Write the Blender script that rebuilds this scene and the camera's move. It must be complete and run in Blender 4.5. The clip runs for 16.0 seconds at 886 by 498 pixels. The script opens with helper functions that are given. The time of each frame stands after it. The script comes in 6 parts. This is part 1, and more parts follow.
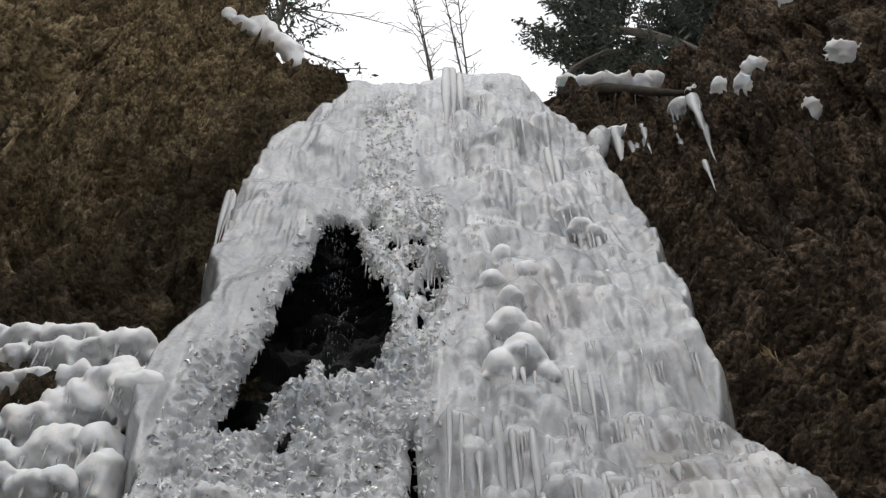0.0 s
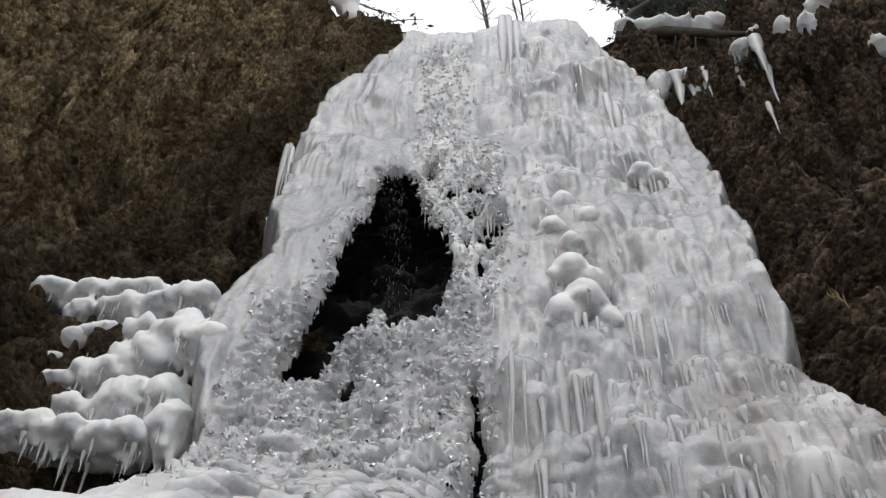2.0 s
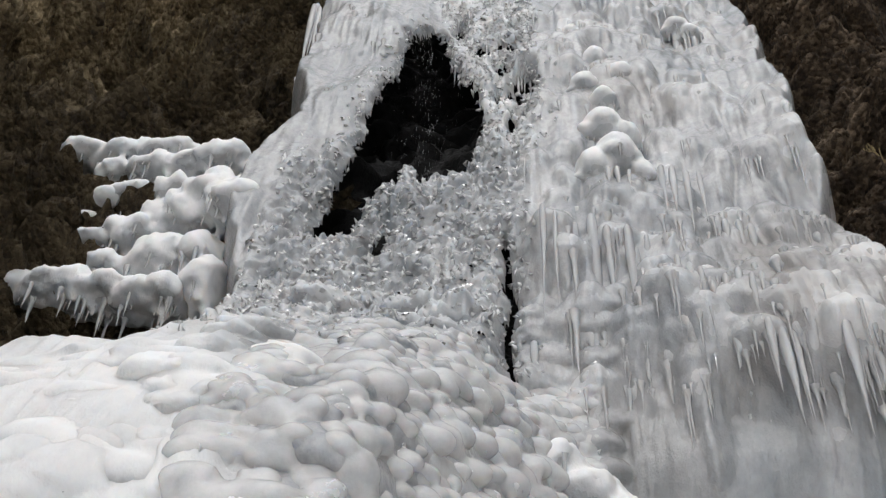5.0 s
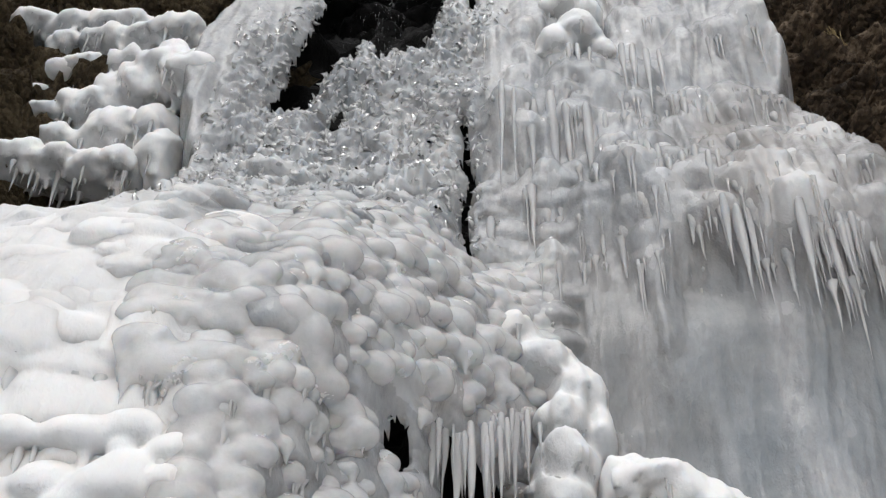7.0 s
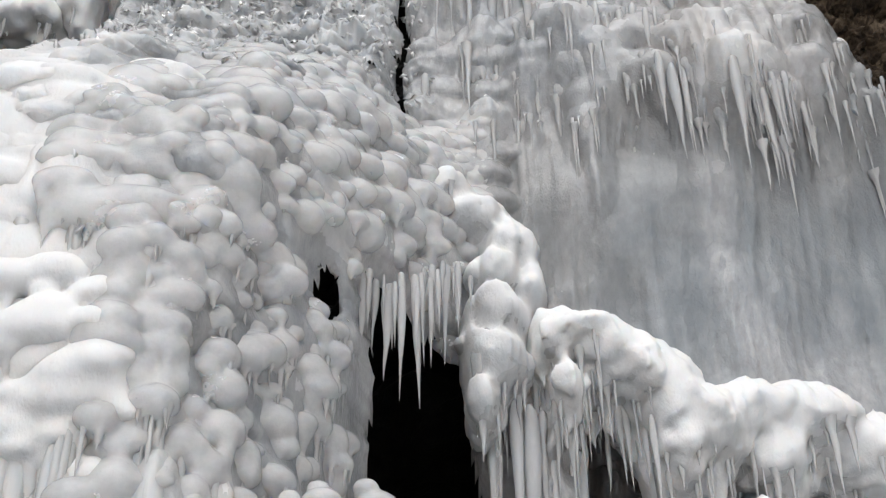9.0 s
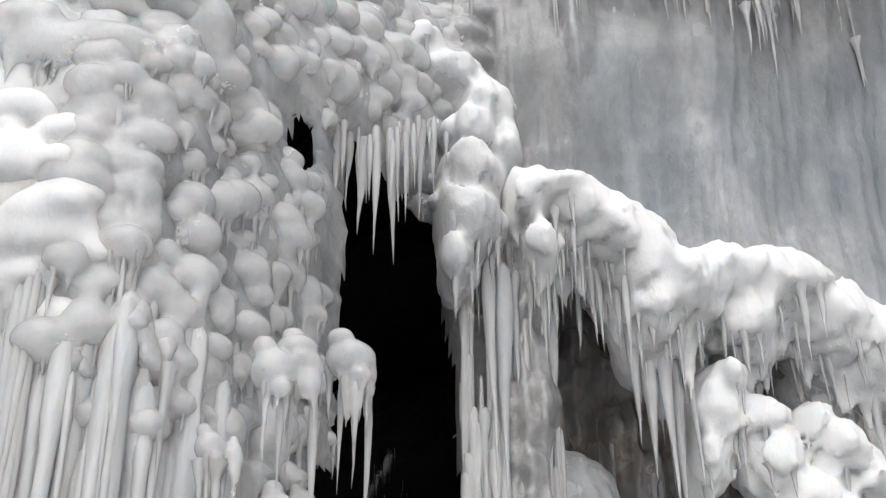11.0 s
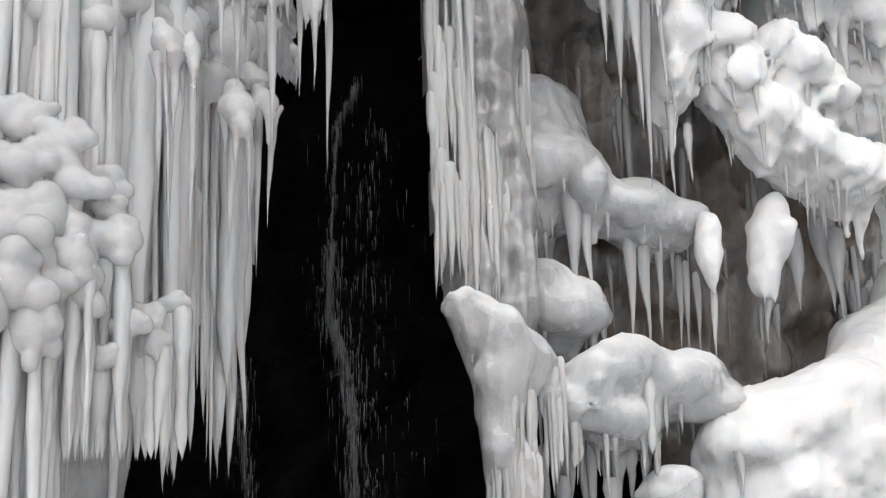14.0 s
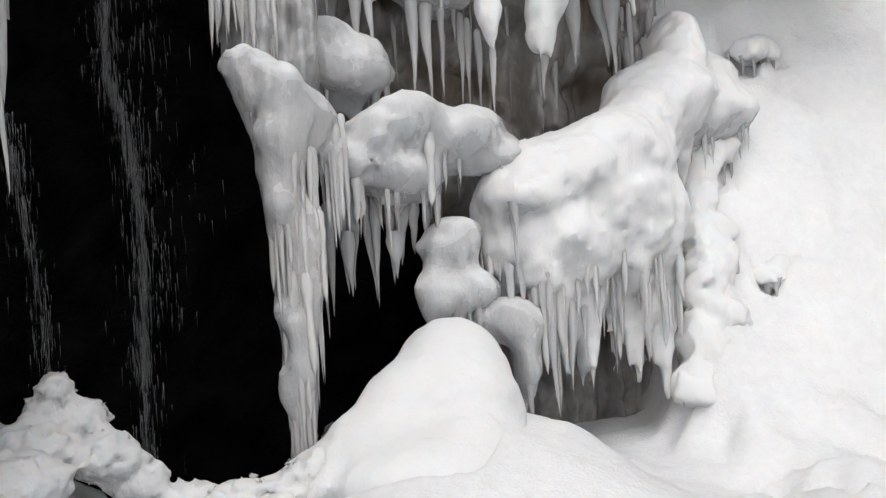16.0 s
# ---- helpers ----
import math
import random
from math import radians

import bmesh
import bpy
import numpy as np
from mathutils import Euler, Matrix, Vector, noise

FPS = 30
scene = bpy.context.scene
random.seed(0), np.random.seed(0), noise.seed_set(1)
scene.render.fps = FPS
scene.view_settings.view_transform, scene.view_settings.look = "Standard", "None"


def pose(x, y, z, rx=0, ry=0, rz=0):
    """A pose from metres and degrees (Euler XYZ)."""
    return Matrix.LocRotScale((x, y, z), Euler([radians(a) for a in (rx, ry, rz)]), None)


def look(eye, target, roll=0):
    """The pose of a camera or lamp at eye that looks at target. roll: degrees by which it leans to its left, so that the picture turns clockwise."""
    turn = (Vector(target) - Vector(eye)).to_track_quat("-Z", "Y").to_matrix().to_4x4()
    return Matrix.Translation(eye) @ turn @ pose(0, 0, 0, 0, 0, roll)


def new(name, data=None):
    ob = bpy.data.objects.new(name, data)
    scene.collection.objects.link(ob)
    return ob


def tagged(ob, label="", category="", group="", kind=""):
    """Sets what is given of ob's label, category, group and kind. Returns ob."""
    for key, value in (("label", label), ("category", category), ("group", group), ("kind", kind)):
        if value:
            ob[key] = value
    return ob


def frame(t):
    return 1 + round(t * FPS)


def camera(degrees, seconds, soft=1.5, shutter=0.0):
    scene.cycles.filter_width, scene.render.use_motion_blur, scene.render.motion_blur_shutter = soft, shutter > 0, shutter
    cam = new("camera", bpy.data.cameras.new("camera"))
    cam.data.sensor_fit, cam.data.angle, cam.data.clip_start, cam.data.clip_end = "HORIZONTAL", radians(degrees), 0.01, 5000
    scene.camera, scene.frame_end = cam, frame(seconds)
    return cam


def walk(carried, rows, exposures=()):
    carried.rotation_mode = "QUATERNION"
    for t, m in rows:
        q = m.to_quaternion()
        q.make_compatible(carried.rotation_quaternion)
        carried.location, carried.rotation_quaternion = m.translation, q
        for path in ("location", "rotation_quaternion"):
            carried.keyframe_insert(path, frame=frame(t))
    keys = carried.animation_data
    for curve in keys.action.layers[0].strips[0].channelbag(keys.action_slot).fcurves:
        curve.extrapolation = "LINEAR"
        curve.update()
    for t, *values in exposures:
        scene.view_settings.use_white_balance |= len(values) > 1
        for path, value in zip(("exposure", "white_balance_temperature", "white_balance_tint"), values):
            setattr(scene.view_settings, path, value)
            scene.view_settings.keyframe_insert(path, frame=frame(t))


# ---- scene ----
cam = camera(41.86, 16.0, soft=1.3)
PATH = [
    (0.0, look((-0.000, -0.000, 1.750), (-0.000, 5.866, 9.849), -1.32)),
    (0.5, look((0.022, 0.014, 1.739), (-0.108, 5.885, 9.834), -0.61)),
    (1.0, look((0.030, 0.042, 1.741), (-0.240, 5.969, 9.790), 0.16)),
    (1.5, look((0.019, 0.071, 1.748), (-0.383, 6.108, 9.710), 0.81)),
    (2.0, look((0.006, 0.094, 1.761), (-0.527, 6.259, 9.617), 1.44)),
    (2.5, look((-0.007, 0.132, 1.748), (-0.663, 6.406, 9.508), 1.99)),
    (3.0, look((-0.010, 0.150, 1.742), (-0.776, 6.541, 9.395), 2.51)),
    (3.5, look((-0.019, 0.183, 1.731), (-0.869, 6.694, 9.273), 2.90)),
    (6.0, look((-0.010, 0.329, 1.629), (-0.763, 7.632, 8.419), 2.00)),
    (6.5, look((-0.002, 0.353, 1.611), (-0.656, 7.827, 8.222), 1.50)),
    (7.0, look((0.014, 0.364, 1.589), (-0.519, 8.004, 8.019), 1.07)),
    (7.5, look((0.035, 0.384, 1.565), (-0.368, 8.176, 7.820), 0.69)),
    (8.0, look((0.046, 0.411, 1.534), (-0.213, 8.343, 7.619), 0.21)),
    (8.5, look((0.052, 0.446, 1.514), (-0.063, 8.531, 7.398), -0.26)),
    (9.0, look((0.061, 0.480, 1.505), (0.026, 8.790, 7.068), -0.79)),
    (11.5, look((-0.045, 0.687, 1.462), (0.343, 9.706, 5.764), -0.49)),
    (12.0, look((-0.047, 0.723, 1.435), (0.403, 9.927, 5.317), -0.64)),
    (12.5, look((-0.025, 0.733, 1.372), (0.439, 10.107, 4.822), -0.81)),
    (13.0, look((-0.008, 0.745, 1.326), (0.468, 10.288, 4.276), -0.94)),
    (13.5, look((0.008, 0.756, 1.255), (0.486, 10.434, 3.728), -1.26)),
    (14.0, look((0.025, 0.756, 1.207), (0.537, 10.552, 3.149), -1.59)),
    (14.5, look((0.058, 0.727, 1.161), (0.713, 10.608, 2.552), -2.07)),
    (15.0, look((0.121, 0.698, 1.117), (1.010, 10.624, 1.941), -2.64)),
    (15.5, look((0.173, 0.694, 1.085), (1.500, 10.603, 1.320), -3.25)),
    (16.0, look((0.181, 0.682, 1.117), (2.233, 10.469, 1.027), -3.64)),
]
walk(cam, PATH, exposures=[(0.0, -0.22), (2.0, -0.14), (3.5, -0.06), (7.0, 0.07), (9.0, 0.16), (12.5, 0.32), (14.5, 0.3), (16.0, 0.08)])

# ---- world, light, exposure ----
world = bpy.data.worlds.new("overcast")
scene.world = world
world.use_nodes = True
wn, wl = world.node_tree.nodes, world.node_tree.links
wn.clear()
sky = wn.new("ShaderNodeTexSky")
sky.sky_type, sky.sun_disc = "NISHITA", False
sky.sun_elevation, sky.sun_rotation = radians(50), radians(200)
sky_bg = wn.new("ShaderNodeBackground")
sky_bg.inputs["Strength"].default_value = 0.05
cloud_bg = wn.new("ShaderNodeBackground")
cloud_bg.inputs["Color"].default_value = (1.0, 0.985, 0.972, 1)
cloud_bg.inputs["Strength"].default_value = 1.25
sky_add = wn.new("ShaderNodeAddShader")
sky_out = wn.new("ShaderNodeOutputWorld")
wl.new(sky.outputs[0], sky_bg.inputs["Color"])
wl.new(sky_bg.outputs[0], sky_add.inputs[0])
wl.new(cloud_bg.outputs[0], sky_add.inputs[1])
wl.new(sky_add.outputs[0], sky_out.inputs["Surface"])
sun_data = bpy.data.lights.new("sun", "SUN")
sun_data.energy, sun_data.angle, sun_data.color = 0.9, radians(35), (1.0, 0.98, 0.95)
sun = new("sun", sun_data)
sun.matrix_world = look((0, 0, 40), (3.0, 18.0, 8.0))

# ---- noise and mesh helpers ----
_table = np.random.RandomState(5).rand(4096).astype(np.float32)


def value_noise(x, y, z, seed=0):
    xi, yi, zi = np.floor(x), np.floor(y), np.floor(z)
    fx, fy, fz = x - xi, y - yi, z - zi
    fx, fy, fz = (k * k * (3 - 2 * k) for k in (fx, fy, fz))
    xi, yi, zi = xi.astype(np.int64), yi.astype(np.int64), zi.astype(np.int64)

    def h(a, b, c):
        return _table[((a * 73856093) ^ (b * 19349663) ^ (c * 83492791) ^ (seed * 2654435)) & 4095]

    def row(b, c):
        return h(xi, b, c) * (1 - fx) + h(xi + 1, b, c) * fx

    lower = row(yi, zi) * (1 - fy) + row(yi + 1, zi) * fy
    upper = row(yi, zi + 1) * (1 - fy) + row(yi + 1, zi + 1) * fy
    return (lower * (1 - fz) + upper * fz) * 2 - 1


def fbm(x, y, z, octaves=4, seed=0):
    total, size = 0, 1.0
    for n in range(octaves):
        total = total + value_noise(x * 2**n + 17.3 * n, y * 2**n, z * 2**n + 5.1 * n, seed + n) * size
        size *= 0.5
    return total


def smooth(a, b, x):
    k = np.clip((x - a) / (b - a), 0, 1)
    return k * k * (3 - 2 * k)


def link_mesh(name, verts, faces, material, parent=None, label="", flat=False):
    """One mesh object from arrays of vertices and of faces with equal corner counts."""
    me = bpy.data.meshes.new(name)
    verts = np.ascontiguousarray(verts, dtype=np.float32).reshape(-1, 3)
    faces = np.ascontiguousarray(faces, dtype=np.int32)
    count, corners = faces.shape
    me.vertices.add(len(verts))
    me.vertices.foreach_set("co", verts.ravel())
    me.loops.add(count * corners)
    me.loops.foreach_set("vertex_index", faces.ravel())
    me.polygons.add(count)
    me.polygons.foreach_set("loop_start", np.arange(0, count * corners, corners, dtype=np.int32))
    me.polygons.foreach_set("use_smooth", np.full(count, not flat))
    me.update(calc_edges=True)
    me.materials.append(material)
    ob = new(name, me)
    if parent:
        ob.parent = parent
    if label:
        ob["label"] = label
    return ob


def grid_faces(rows, cols, keep=None):
    i = np.arange(rows * cols).reshape(rows, cols)
    quads = np.stack([i[:-1, :-1], i[:-1, 1:], i[1:, 1:], i[1:, :-1]], -1)
    if keep is not None:
        k = keep[:-1, :-1] & keep[:-1, 1:] & keep[1:, 1:] & keep[1:, :-1]
        return quads[k]
    return quads.reshape(-1, 4)


def drop_loose(verts, faces):
    used, index = np.unique(faces, return_inverse=True)
    return verts[used], index.reshape(faces.shape), used


def attribute(ob, name, values):
    a = ob.data.attributes.new(name, "FLOAT", "POINT")
    a.data.foreach_set("value", np.ascontiguousarray(values, dtype=np.float32).ravel())


def part(name, bm, material, parent, label=""):
    me = bpy.data.meshes.new(name)
    bm.to_mesh(me)
    bm.free()
    me.materials.append(material)
    for p in me.polygons:
        p.use_smooth = True
    ob = new(name, me)
    ob.parent = parent
    if label:
        ob["label"] = label
    return ob


def lobes(height, xs, zs, spots, lower=1.7, upper=0.75):
    """Raise rounded lobes on a height field, each (x, z, half width, half height, depth)."""
    for cx, cz, rx, rz, deep in spots:
        a, b = np.searchsorted(xs, (cx - rx, cx + rx))
        c, d = np.searchsorted(zs, (cz - rz / lower, cz + rz / upper))
        if a >= b or c >= d:
            continue
        u = (xs[a:b] - cx) / rx
        v = (zs[c:d] - cz) / rz
        v = np.where(v < 0, v * lower, v * upper)
        bulge = deep * np.sqrt(np.clip(1 - u[None] ** 2 - v[:, None] ** 2, 0, 1))
        height[c:d, a:b] = np.maximum(height[c:d, a:b], bulge)


def drapes(height, xs, zs, spots, least, most, seed):
    """Raise rounded caps whose skirts hang down in flutes of uneven length; the skirt is so many metres long."""
    r = np.random.RandomState(seed)
    for cx, cz, rx, rz, deep in spots:
        skirt = (least + (most - least) * r.rand()) * (0.5 + rx / 0.4)
        a, b = np.searchsorted(xs, (cx - rx, cx + rx))
        c, d = np.searchsorted(zs, (cz - skirt, cz + rz))
        if a >= b or c >= d:
            continue
        u = (xs[a:b] - cx) / rx
        o = 0 * u
        flute = 0.5 + 0.5 * value_noise(xs[a:b] * 13, o + r.rand() * 90, o, seed)
        reach = skirt * (0.25 + 0.75 * (0.5 + 0.5 * value_noise(xs[a:b] * 9, o + r.rand() * 90, o, seed + 1)))
        v = (zs[c:d, None] - cz) / rz
        t = np.clip((cz - zs[c:d, None]) / reach[None], 0, 1)
        round_ = np.sqrt(np.clip(1 - u[None] ** 2 - np.maximum(v, 0) ** 2, 0, 1))
        bulge = deep * round_ * np.sqrt(1 - t) * (1 - 0.6 * np.minimum(2 * t, 1) * (1 - flute[None]))
        height[c:d, a:b] = np.maximum(height[c:d, a:b], bulge)


# ---- materials ----
def material(name, colours, roughness=(0.4, 0.7), scale=3.0, fine=25.0, bump=0.3, reach=0.02, stretch=(1, 1, 1), subsurface=0.0,
             transmission=0.0, ior=1.45, by_object=0.0, specular=0.5, cobbles=0.0, depth=0.09):
    """A two-scale noise material: three colours, from coarse and fine noise, with bump and varied gloss."""
    m = bpy.data.materials.new(name)
    m.use_nodes = True
    n, l = m.node_tree.nodes, m.node_tree.links
    n.clear()
    out, bsdf = n.new("ShaderNodeOutputMaterial"), n.new("ShaderNodeBsdfPrincipled")
    l.new(bsdf.outputs[0], out.inputs["Surface"])
    geo, mapping = n.new("ShaderNodeNewGeometry"), n.new("ShaderNodeMapping")
    mapping.inputs["Scale"].default_value = stretch
    l.new(geo.outputs["Position"], mapping.inputs["Vector"])
    coarse, grain = n.new("ShaderNodeTexNoise"), n.new("ShaderNodeTexNoise")
    for tex, size, detail in ((coarse, scale, 5), (grain, fine, 6)):
        tex.inputs["Scale"].default_value, tex.inputs["Detail"].default_value = size, detail
        tex.inputs["Roughness"].default_value = 0.6
        l.new(mapping.outputs[0], tex.inputs["Vector"])
    ramp = n.new("ShaderNodeValToRGB")
    ramp.color_ramp.elements[0].position, ramp.color_ramp.elements[1].position = 0.32, 0.68
    ramp.color_ramp.elements[0].color, ramp.color_ramp.elements[1].color = (*colours[0], 1), (*colours[2], 1)
    mid = ramp.color_ramp.elements.new(0.5)
    mid.color = (*colours[1], 1)
    mix = n.new("ShaderNodeMath")
    mix.operation = "MULTIPLY_ADD"
    mix.inputs[1].default_value = 0.45
    half = n.new("ShaderNodeMath")
    half.operation = "MULTIPLY"
    half.inputs[1].default_value = 0.55
    l.new(coarse.outputs["Fac"], half.inputs[0])
    l.new(grain.outputs["Fac"], mix.inputs[0])
    l.new(half.outputs[0], mix.inputs[2])
    value = mix.outputs[0]
    if by_object:
        info, add = n.new("ShaderNodeObjectInfo"), n.new("ShaderNodeMath")
        add.operation = "MULTIPLY_ADD"
        add.inputs[1].default_value = by_object
        l.new(info.outputs["Random"], add.inputs[0])
        l.new(value, add.inputs[2])
        value = add.outputs[0]
    micro, height_sum = n.new("ShaderNodeTexNoise"), n.new("ShaderNodeMath")
    micro.inputs["Scale"].default_value, micro.inputs["Detail"].default_value = fine * 4.5, 3
    l.new(mapping.outputs[0], micro.inputs["Vector"])
    height_sum.operation, height_sum.inputs[1].default_value = "MULTIPLY_ADD", 0.4
    l.new(micro.outputs["Fac"], height_sum.inputs[0])
    l.new(grain.outputs["Fac"], height_sum.inputs[2])
    height = height_sum.outputs[0]
    if cobbles:
        # rounded stones of their own shades set in the rock, at two sizes
        for size, share, lift in ((cobbles, 0.11, 1.0), (cobbles * 2.6, 0.2, 0.7)):
            cell, shade, rise = n.new("ShaderNodeTexVoronoi"), n.new("ShaderNodeMath"), n.new("ShaderNodeMath")
            cell.inputs["Scale"].default_value = size
            warp, mixer = n.new("ShaderNodeTexNoise"), n.new("ShaderNodeVectorMath")
            warp.inputs["Scale"].default_value = size * 0.8
            mixer.operation = "MULTIPLY_ADD"
            mixer.inputs[1].default_value = (0.6 / size,) * 3
            l.new(mapping.outputs[0], warp.inputs["Vector"])
            l.new(warp.outputs["Color"], mixer.inputs[0])
            l.new(mapping.outputs[0], mixer.inputs[2])
            l.new(mixer.outputs[0], cell.inputs["Vector"])
            split, centre = n.new("ShaderNodeSeparateColor"), n.new("ShaderNodeMath")
            l.new(cell.outputs["Color"], split.inputs[0])
            centre.operation, centre.inputs[1].default_value = "SUBTRACT", 0.5
            l.new(split.outputs[0], centre.inputs[0])
            shade.operation, shade.inputs[1].default_value = "MULTIPLY_ADD", share
            l.new(centre.outputs[0], shade.inputs[0])
            l.new(value, shade.inputs[2])
            value = shade.outputs[0]
            rise.operation, rise.inputs[1].default_value = "MULTIPLY_ADD", -lift
            l.new(cell.outputs["Distance"], rise.inputs[0])
            l.new(height, rise.inputs[2])
            height = rise.outputs[0]
    l.new(value, ramp.inputs[0])
    l.new(ramp.outputs[0], bsdf.inputs["Base Color"])
    gloss = n.new("ShaderNodeMapRange")
    gloss.inputs["From Min"].default_value, gloss.inputs["From Max"].default_value = 0.3, 0.7
    gloss.inputs["To Min"].default_value, gloss.inputs["To Max"].default_value = roughness
    l.new(coarse.outputs["Fac"], gloss.inputs["Value"])
    l.new(gloss.outputs[0], bsdf.inputs["Roughness"])
    bump_node = n.new("ShaderNodeBump")
    bump_node.inputs["Strength"].default_value, bump_node.inputs["Distance"].default_value = bump, reach
    l.new(height, bump_node.inputs["Height"])
    l.new(bump_node.outputs[0], bsdf.inputs["Normal"])
    bsdf.inputs["IOR"].default_value = ior
    bsdf.inputs["Specular IOR Level"].default_value = specular
    bsdf.inputs["Subsurface Weight"].default_value = subsurface
    bsdf.inputs["Subsurface Radius"].default_value = (0.7, 0.85, 1.0)
    bsdf.inputs["Subsurface Scale"].default_value = depth
    bsdf.inputs["Transmission Weight"].default_value = transmission
    return m, n, l, bsdf, ramp


def frosted(m, n, l, bsdf, ramp, frost=(0.84, 0.84, 0.838), rough=0.75, stain=(0.21, 0.165, 0.13)):
    """Lay white frost and brown silt over ice by the mesh's own frost and silt values."""
    colour = ramp.outputs[0]
    # clear: grey tint for see-through ice, also for shade painted under the lumps
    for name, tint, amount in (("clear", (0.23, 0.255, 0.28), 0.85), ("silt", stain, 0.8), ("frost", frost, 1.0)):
        a, mix, k = n.new("ShaderNodeAttribute"), n.new("ShaderNodeMix"), n.new("ShaderNodeMath")
        a.attribute_name = name
        k.operation = "MULTIPLY"
        k.inputs[1].default_value = amount
        k.use_clamp = True
        mix.data_type = "RGBA"
        mix.inputs["B"].default_value = (*tint, 1)
        l.new(a.outputs["Fac"], k.inputs[0])
        l.new(k.outputs[0], mix.inputs["Factor"])
        l.new(colour, mix.inputs["A"])
        colour = mix.outputs["Result"]
        if name == "frost":
            gloss = n.new("ShaderNodeMix")
            gloss.inputs["B"].default_value = rough
            l.new(k.outputs[0], gloss.inputs["Factor"])
            l.new(bsdf.inputs["Roughness"].links[0].from_socket, gloss.inputs["A"])
            l.new(gloss.outputs["Result"], bsdf.inputs["Roughness"])
            clear = n.new("ShaderNodeMix")
            clear.inputs["A"].default_value, clear.inputs["B"].default_value = bsdf.inputs["Transmission Weight"].default_value, 0.0
            l.new(k.outputs[0], clear.inputs["Factor"])
            l.new(clear.outputs["Result"], bsdf.inputs["Transmission Weight"])
            shine = n.new("ShaderNodeMix")
            shine.inputs["A"].default_value, shine.inputs["B"].default_value = bsdf.inputs["Specular IOR Level"].default_value, 0.15
            l.new(k.outputs[0], shine.inputs["Factor"])
            l.new(shine.outputs["Result"], bsdf.inputs["Specular IOR Level"])
    l.new(colour, bsdf.inputs["Base Color"])
    # frost and snow lie smoother than bare ice
    calm, frosty = n.new("ShaderNodeMath"), n.new("ShaderNodeAttribute")
    frosty.attribute_name = "frost"
    bump = bsdf.inputs["Normal"].links[0].from_node
    calm.operation = "MULTIPLY_ADD"
    calm.use_clamp = True
    calm.inputs[1].default_value, calm.inputs[2].default_value = -0.2 * bump.inputs["Strength"].default_value, bump.inputs["Strength"].default_value
    l.new(frosty.outputs["Fac"], calm.inputs[0])
    l.new(calm.outputs[0], bump.inputs["Strength"])
    return m


ICE = frosted(*material("cloudy_ice", ((0.34, 0.345, 0.352), (0.53, 0.533, 0.537), (0.72, 0.72, 0.72)), (0.03, 0.22), 2.6, 15, 0.5, 0.024, (1, 1, 0.6),
                        subsurface=0.7, transmission=0.18, ior=1.31, specular=0.7))
CLEAR = material("clear_ice", ((0.60, 0.61, 0.625), (0.70, 0.708, 0.718), (0.80, 0.805, 0.81)), (0.03, 0.16), 3.0, 18, 0.3, 0.02, (1, 1, 0.3),
                 transmission=0.45, ior=1.31, by_object=0.15, subsurface=0.5)[0]
MILK = material("milky_column_ice", ((0.63, 0.655, 0.675), (0.74, 0.762, 0.778), (0.85, 0.867, 0.88)), (0.08, 0.28), 4.0, 16, 0.3, 0.015, (1, 1, 0.3), subsurface=0.7, transmission=0.3, ior=1.31, by_object=0.12)[0]
CRYSTAL = material("crystal_ice", ((0.88, 0.885, 0.89), (0.93, 0.93, 0.93), (0.97, 0.97, 0.97)), (0.02, 0.1), 6.0, 40, 0.2, 0.01, transmission=0.3, ior=1.31, specular=0.8)[0]
BULB = material("milky_ice", ((0.64, 0.644, 0.648), (0.76, 0.762, 0.764), (0.88, 0.88, 0.88)), (0.05, 0.3), 4.0, 20, 0.3, 0.015, subsurface=0.6, transmission=0.45, depth=0.08, ior=1.31,
                by_object=0.22, specular=0.6)[0]
SNOW = material("snow", ((0.82, 0.82, 0.825), (0.88, 0.88, 0.88), (0.93, 0.928, 0.92)), (0.75, 0.95), 1.5, 14, 0.6, 0.035, subsurface=0.4, specular=0.25)[0]
ROCK = material("brown_rock", ((0.022, 0.0147, 0.0095), (0.08, 0.056, 0.037), (0.25, 0.185, 0.125)), (0.6, 0.95), 1.1, 11, 1.0, 0.12, specular=0.25, cobbles=5.0)[0]
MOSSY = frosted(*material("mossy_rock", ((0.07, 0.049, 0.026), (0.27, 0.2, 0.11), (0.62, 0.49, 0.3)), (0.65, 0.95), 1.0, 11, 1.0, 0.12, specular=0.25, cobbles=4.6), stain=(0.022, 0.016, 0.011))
# rock made near-black: the shade of cave and holes sits in its colour
WET_SHADED = material("wet_shaded_rock", ((0.002, 0.002, 0.002), (0.004, 0.004, 0.004), (0.011, 0.0105, 0.01)), (0.35, 0.75), 1.5, 8, 0.6, 0.08, specular=0.12)[0]
BARK = material("bark", ((0.02, 0.016, 0.012), (0.05, 0.04, 0.03), (0.10, 0.085, 0.07)), (0.7, 0.95), 6, 40, 0.8, 0.02, (1, 1, 0.4))[0]
NEEDLE = material("conifer_needles", ((0.007, 0.011, 0.006), (0.015, 0.022, 0.011), (0.032, 0.04, 0.02)), (0.5, 0.8), 2, 20, 0.2, 0.01)[0]
STRAW = material("dry_grass", ((0.16, 0.11, 0.05), (0.30, 0.22, 0.10), (0.45, 0.36, 0.2)), (0.6, 0.9), 8, 40, 0.2, 0.01)[0]
WATER = material("falling_water", ((0.55, 0.57, 0.58), (0.7, 0.72, 0.73), (0.85, 0.86, 0.87)), (0.05, 0.2), 5, 30, 0.2, 0.01, transmission=0.75, ior=1.33)[0]

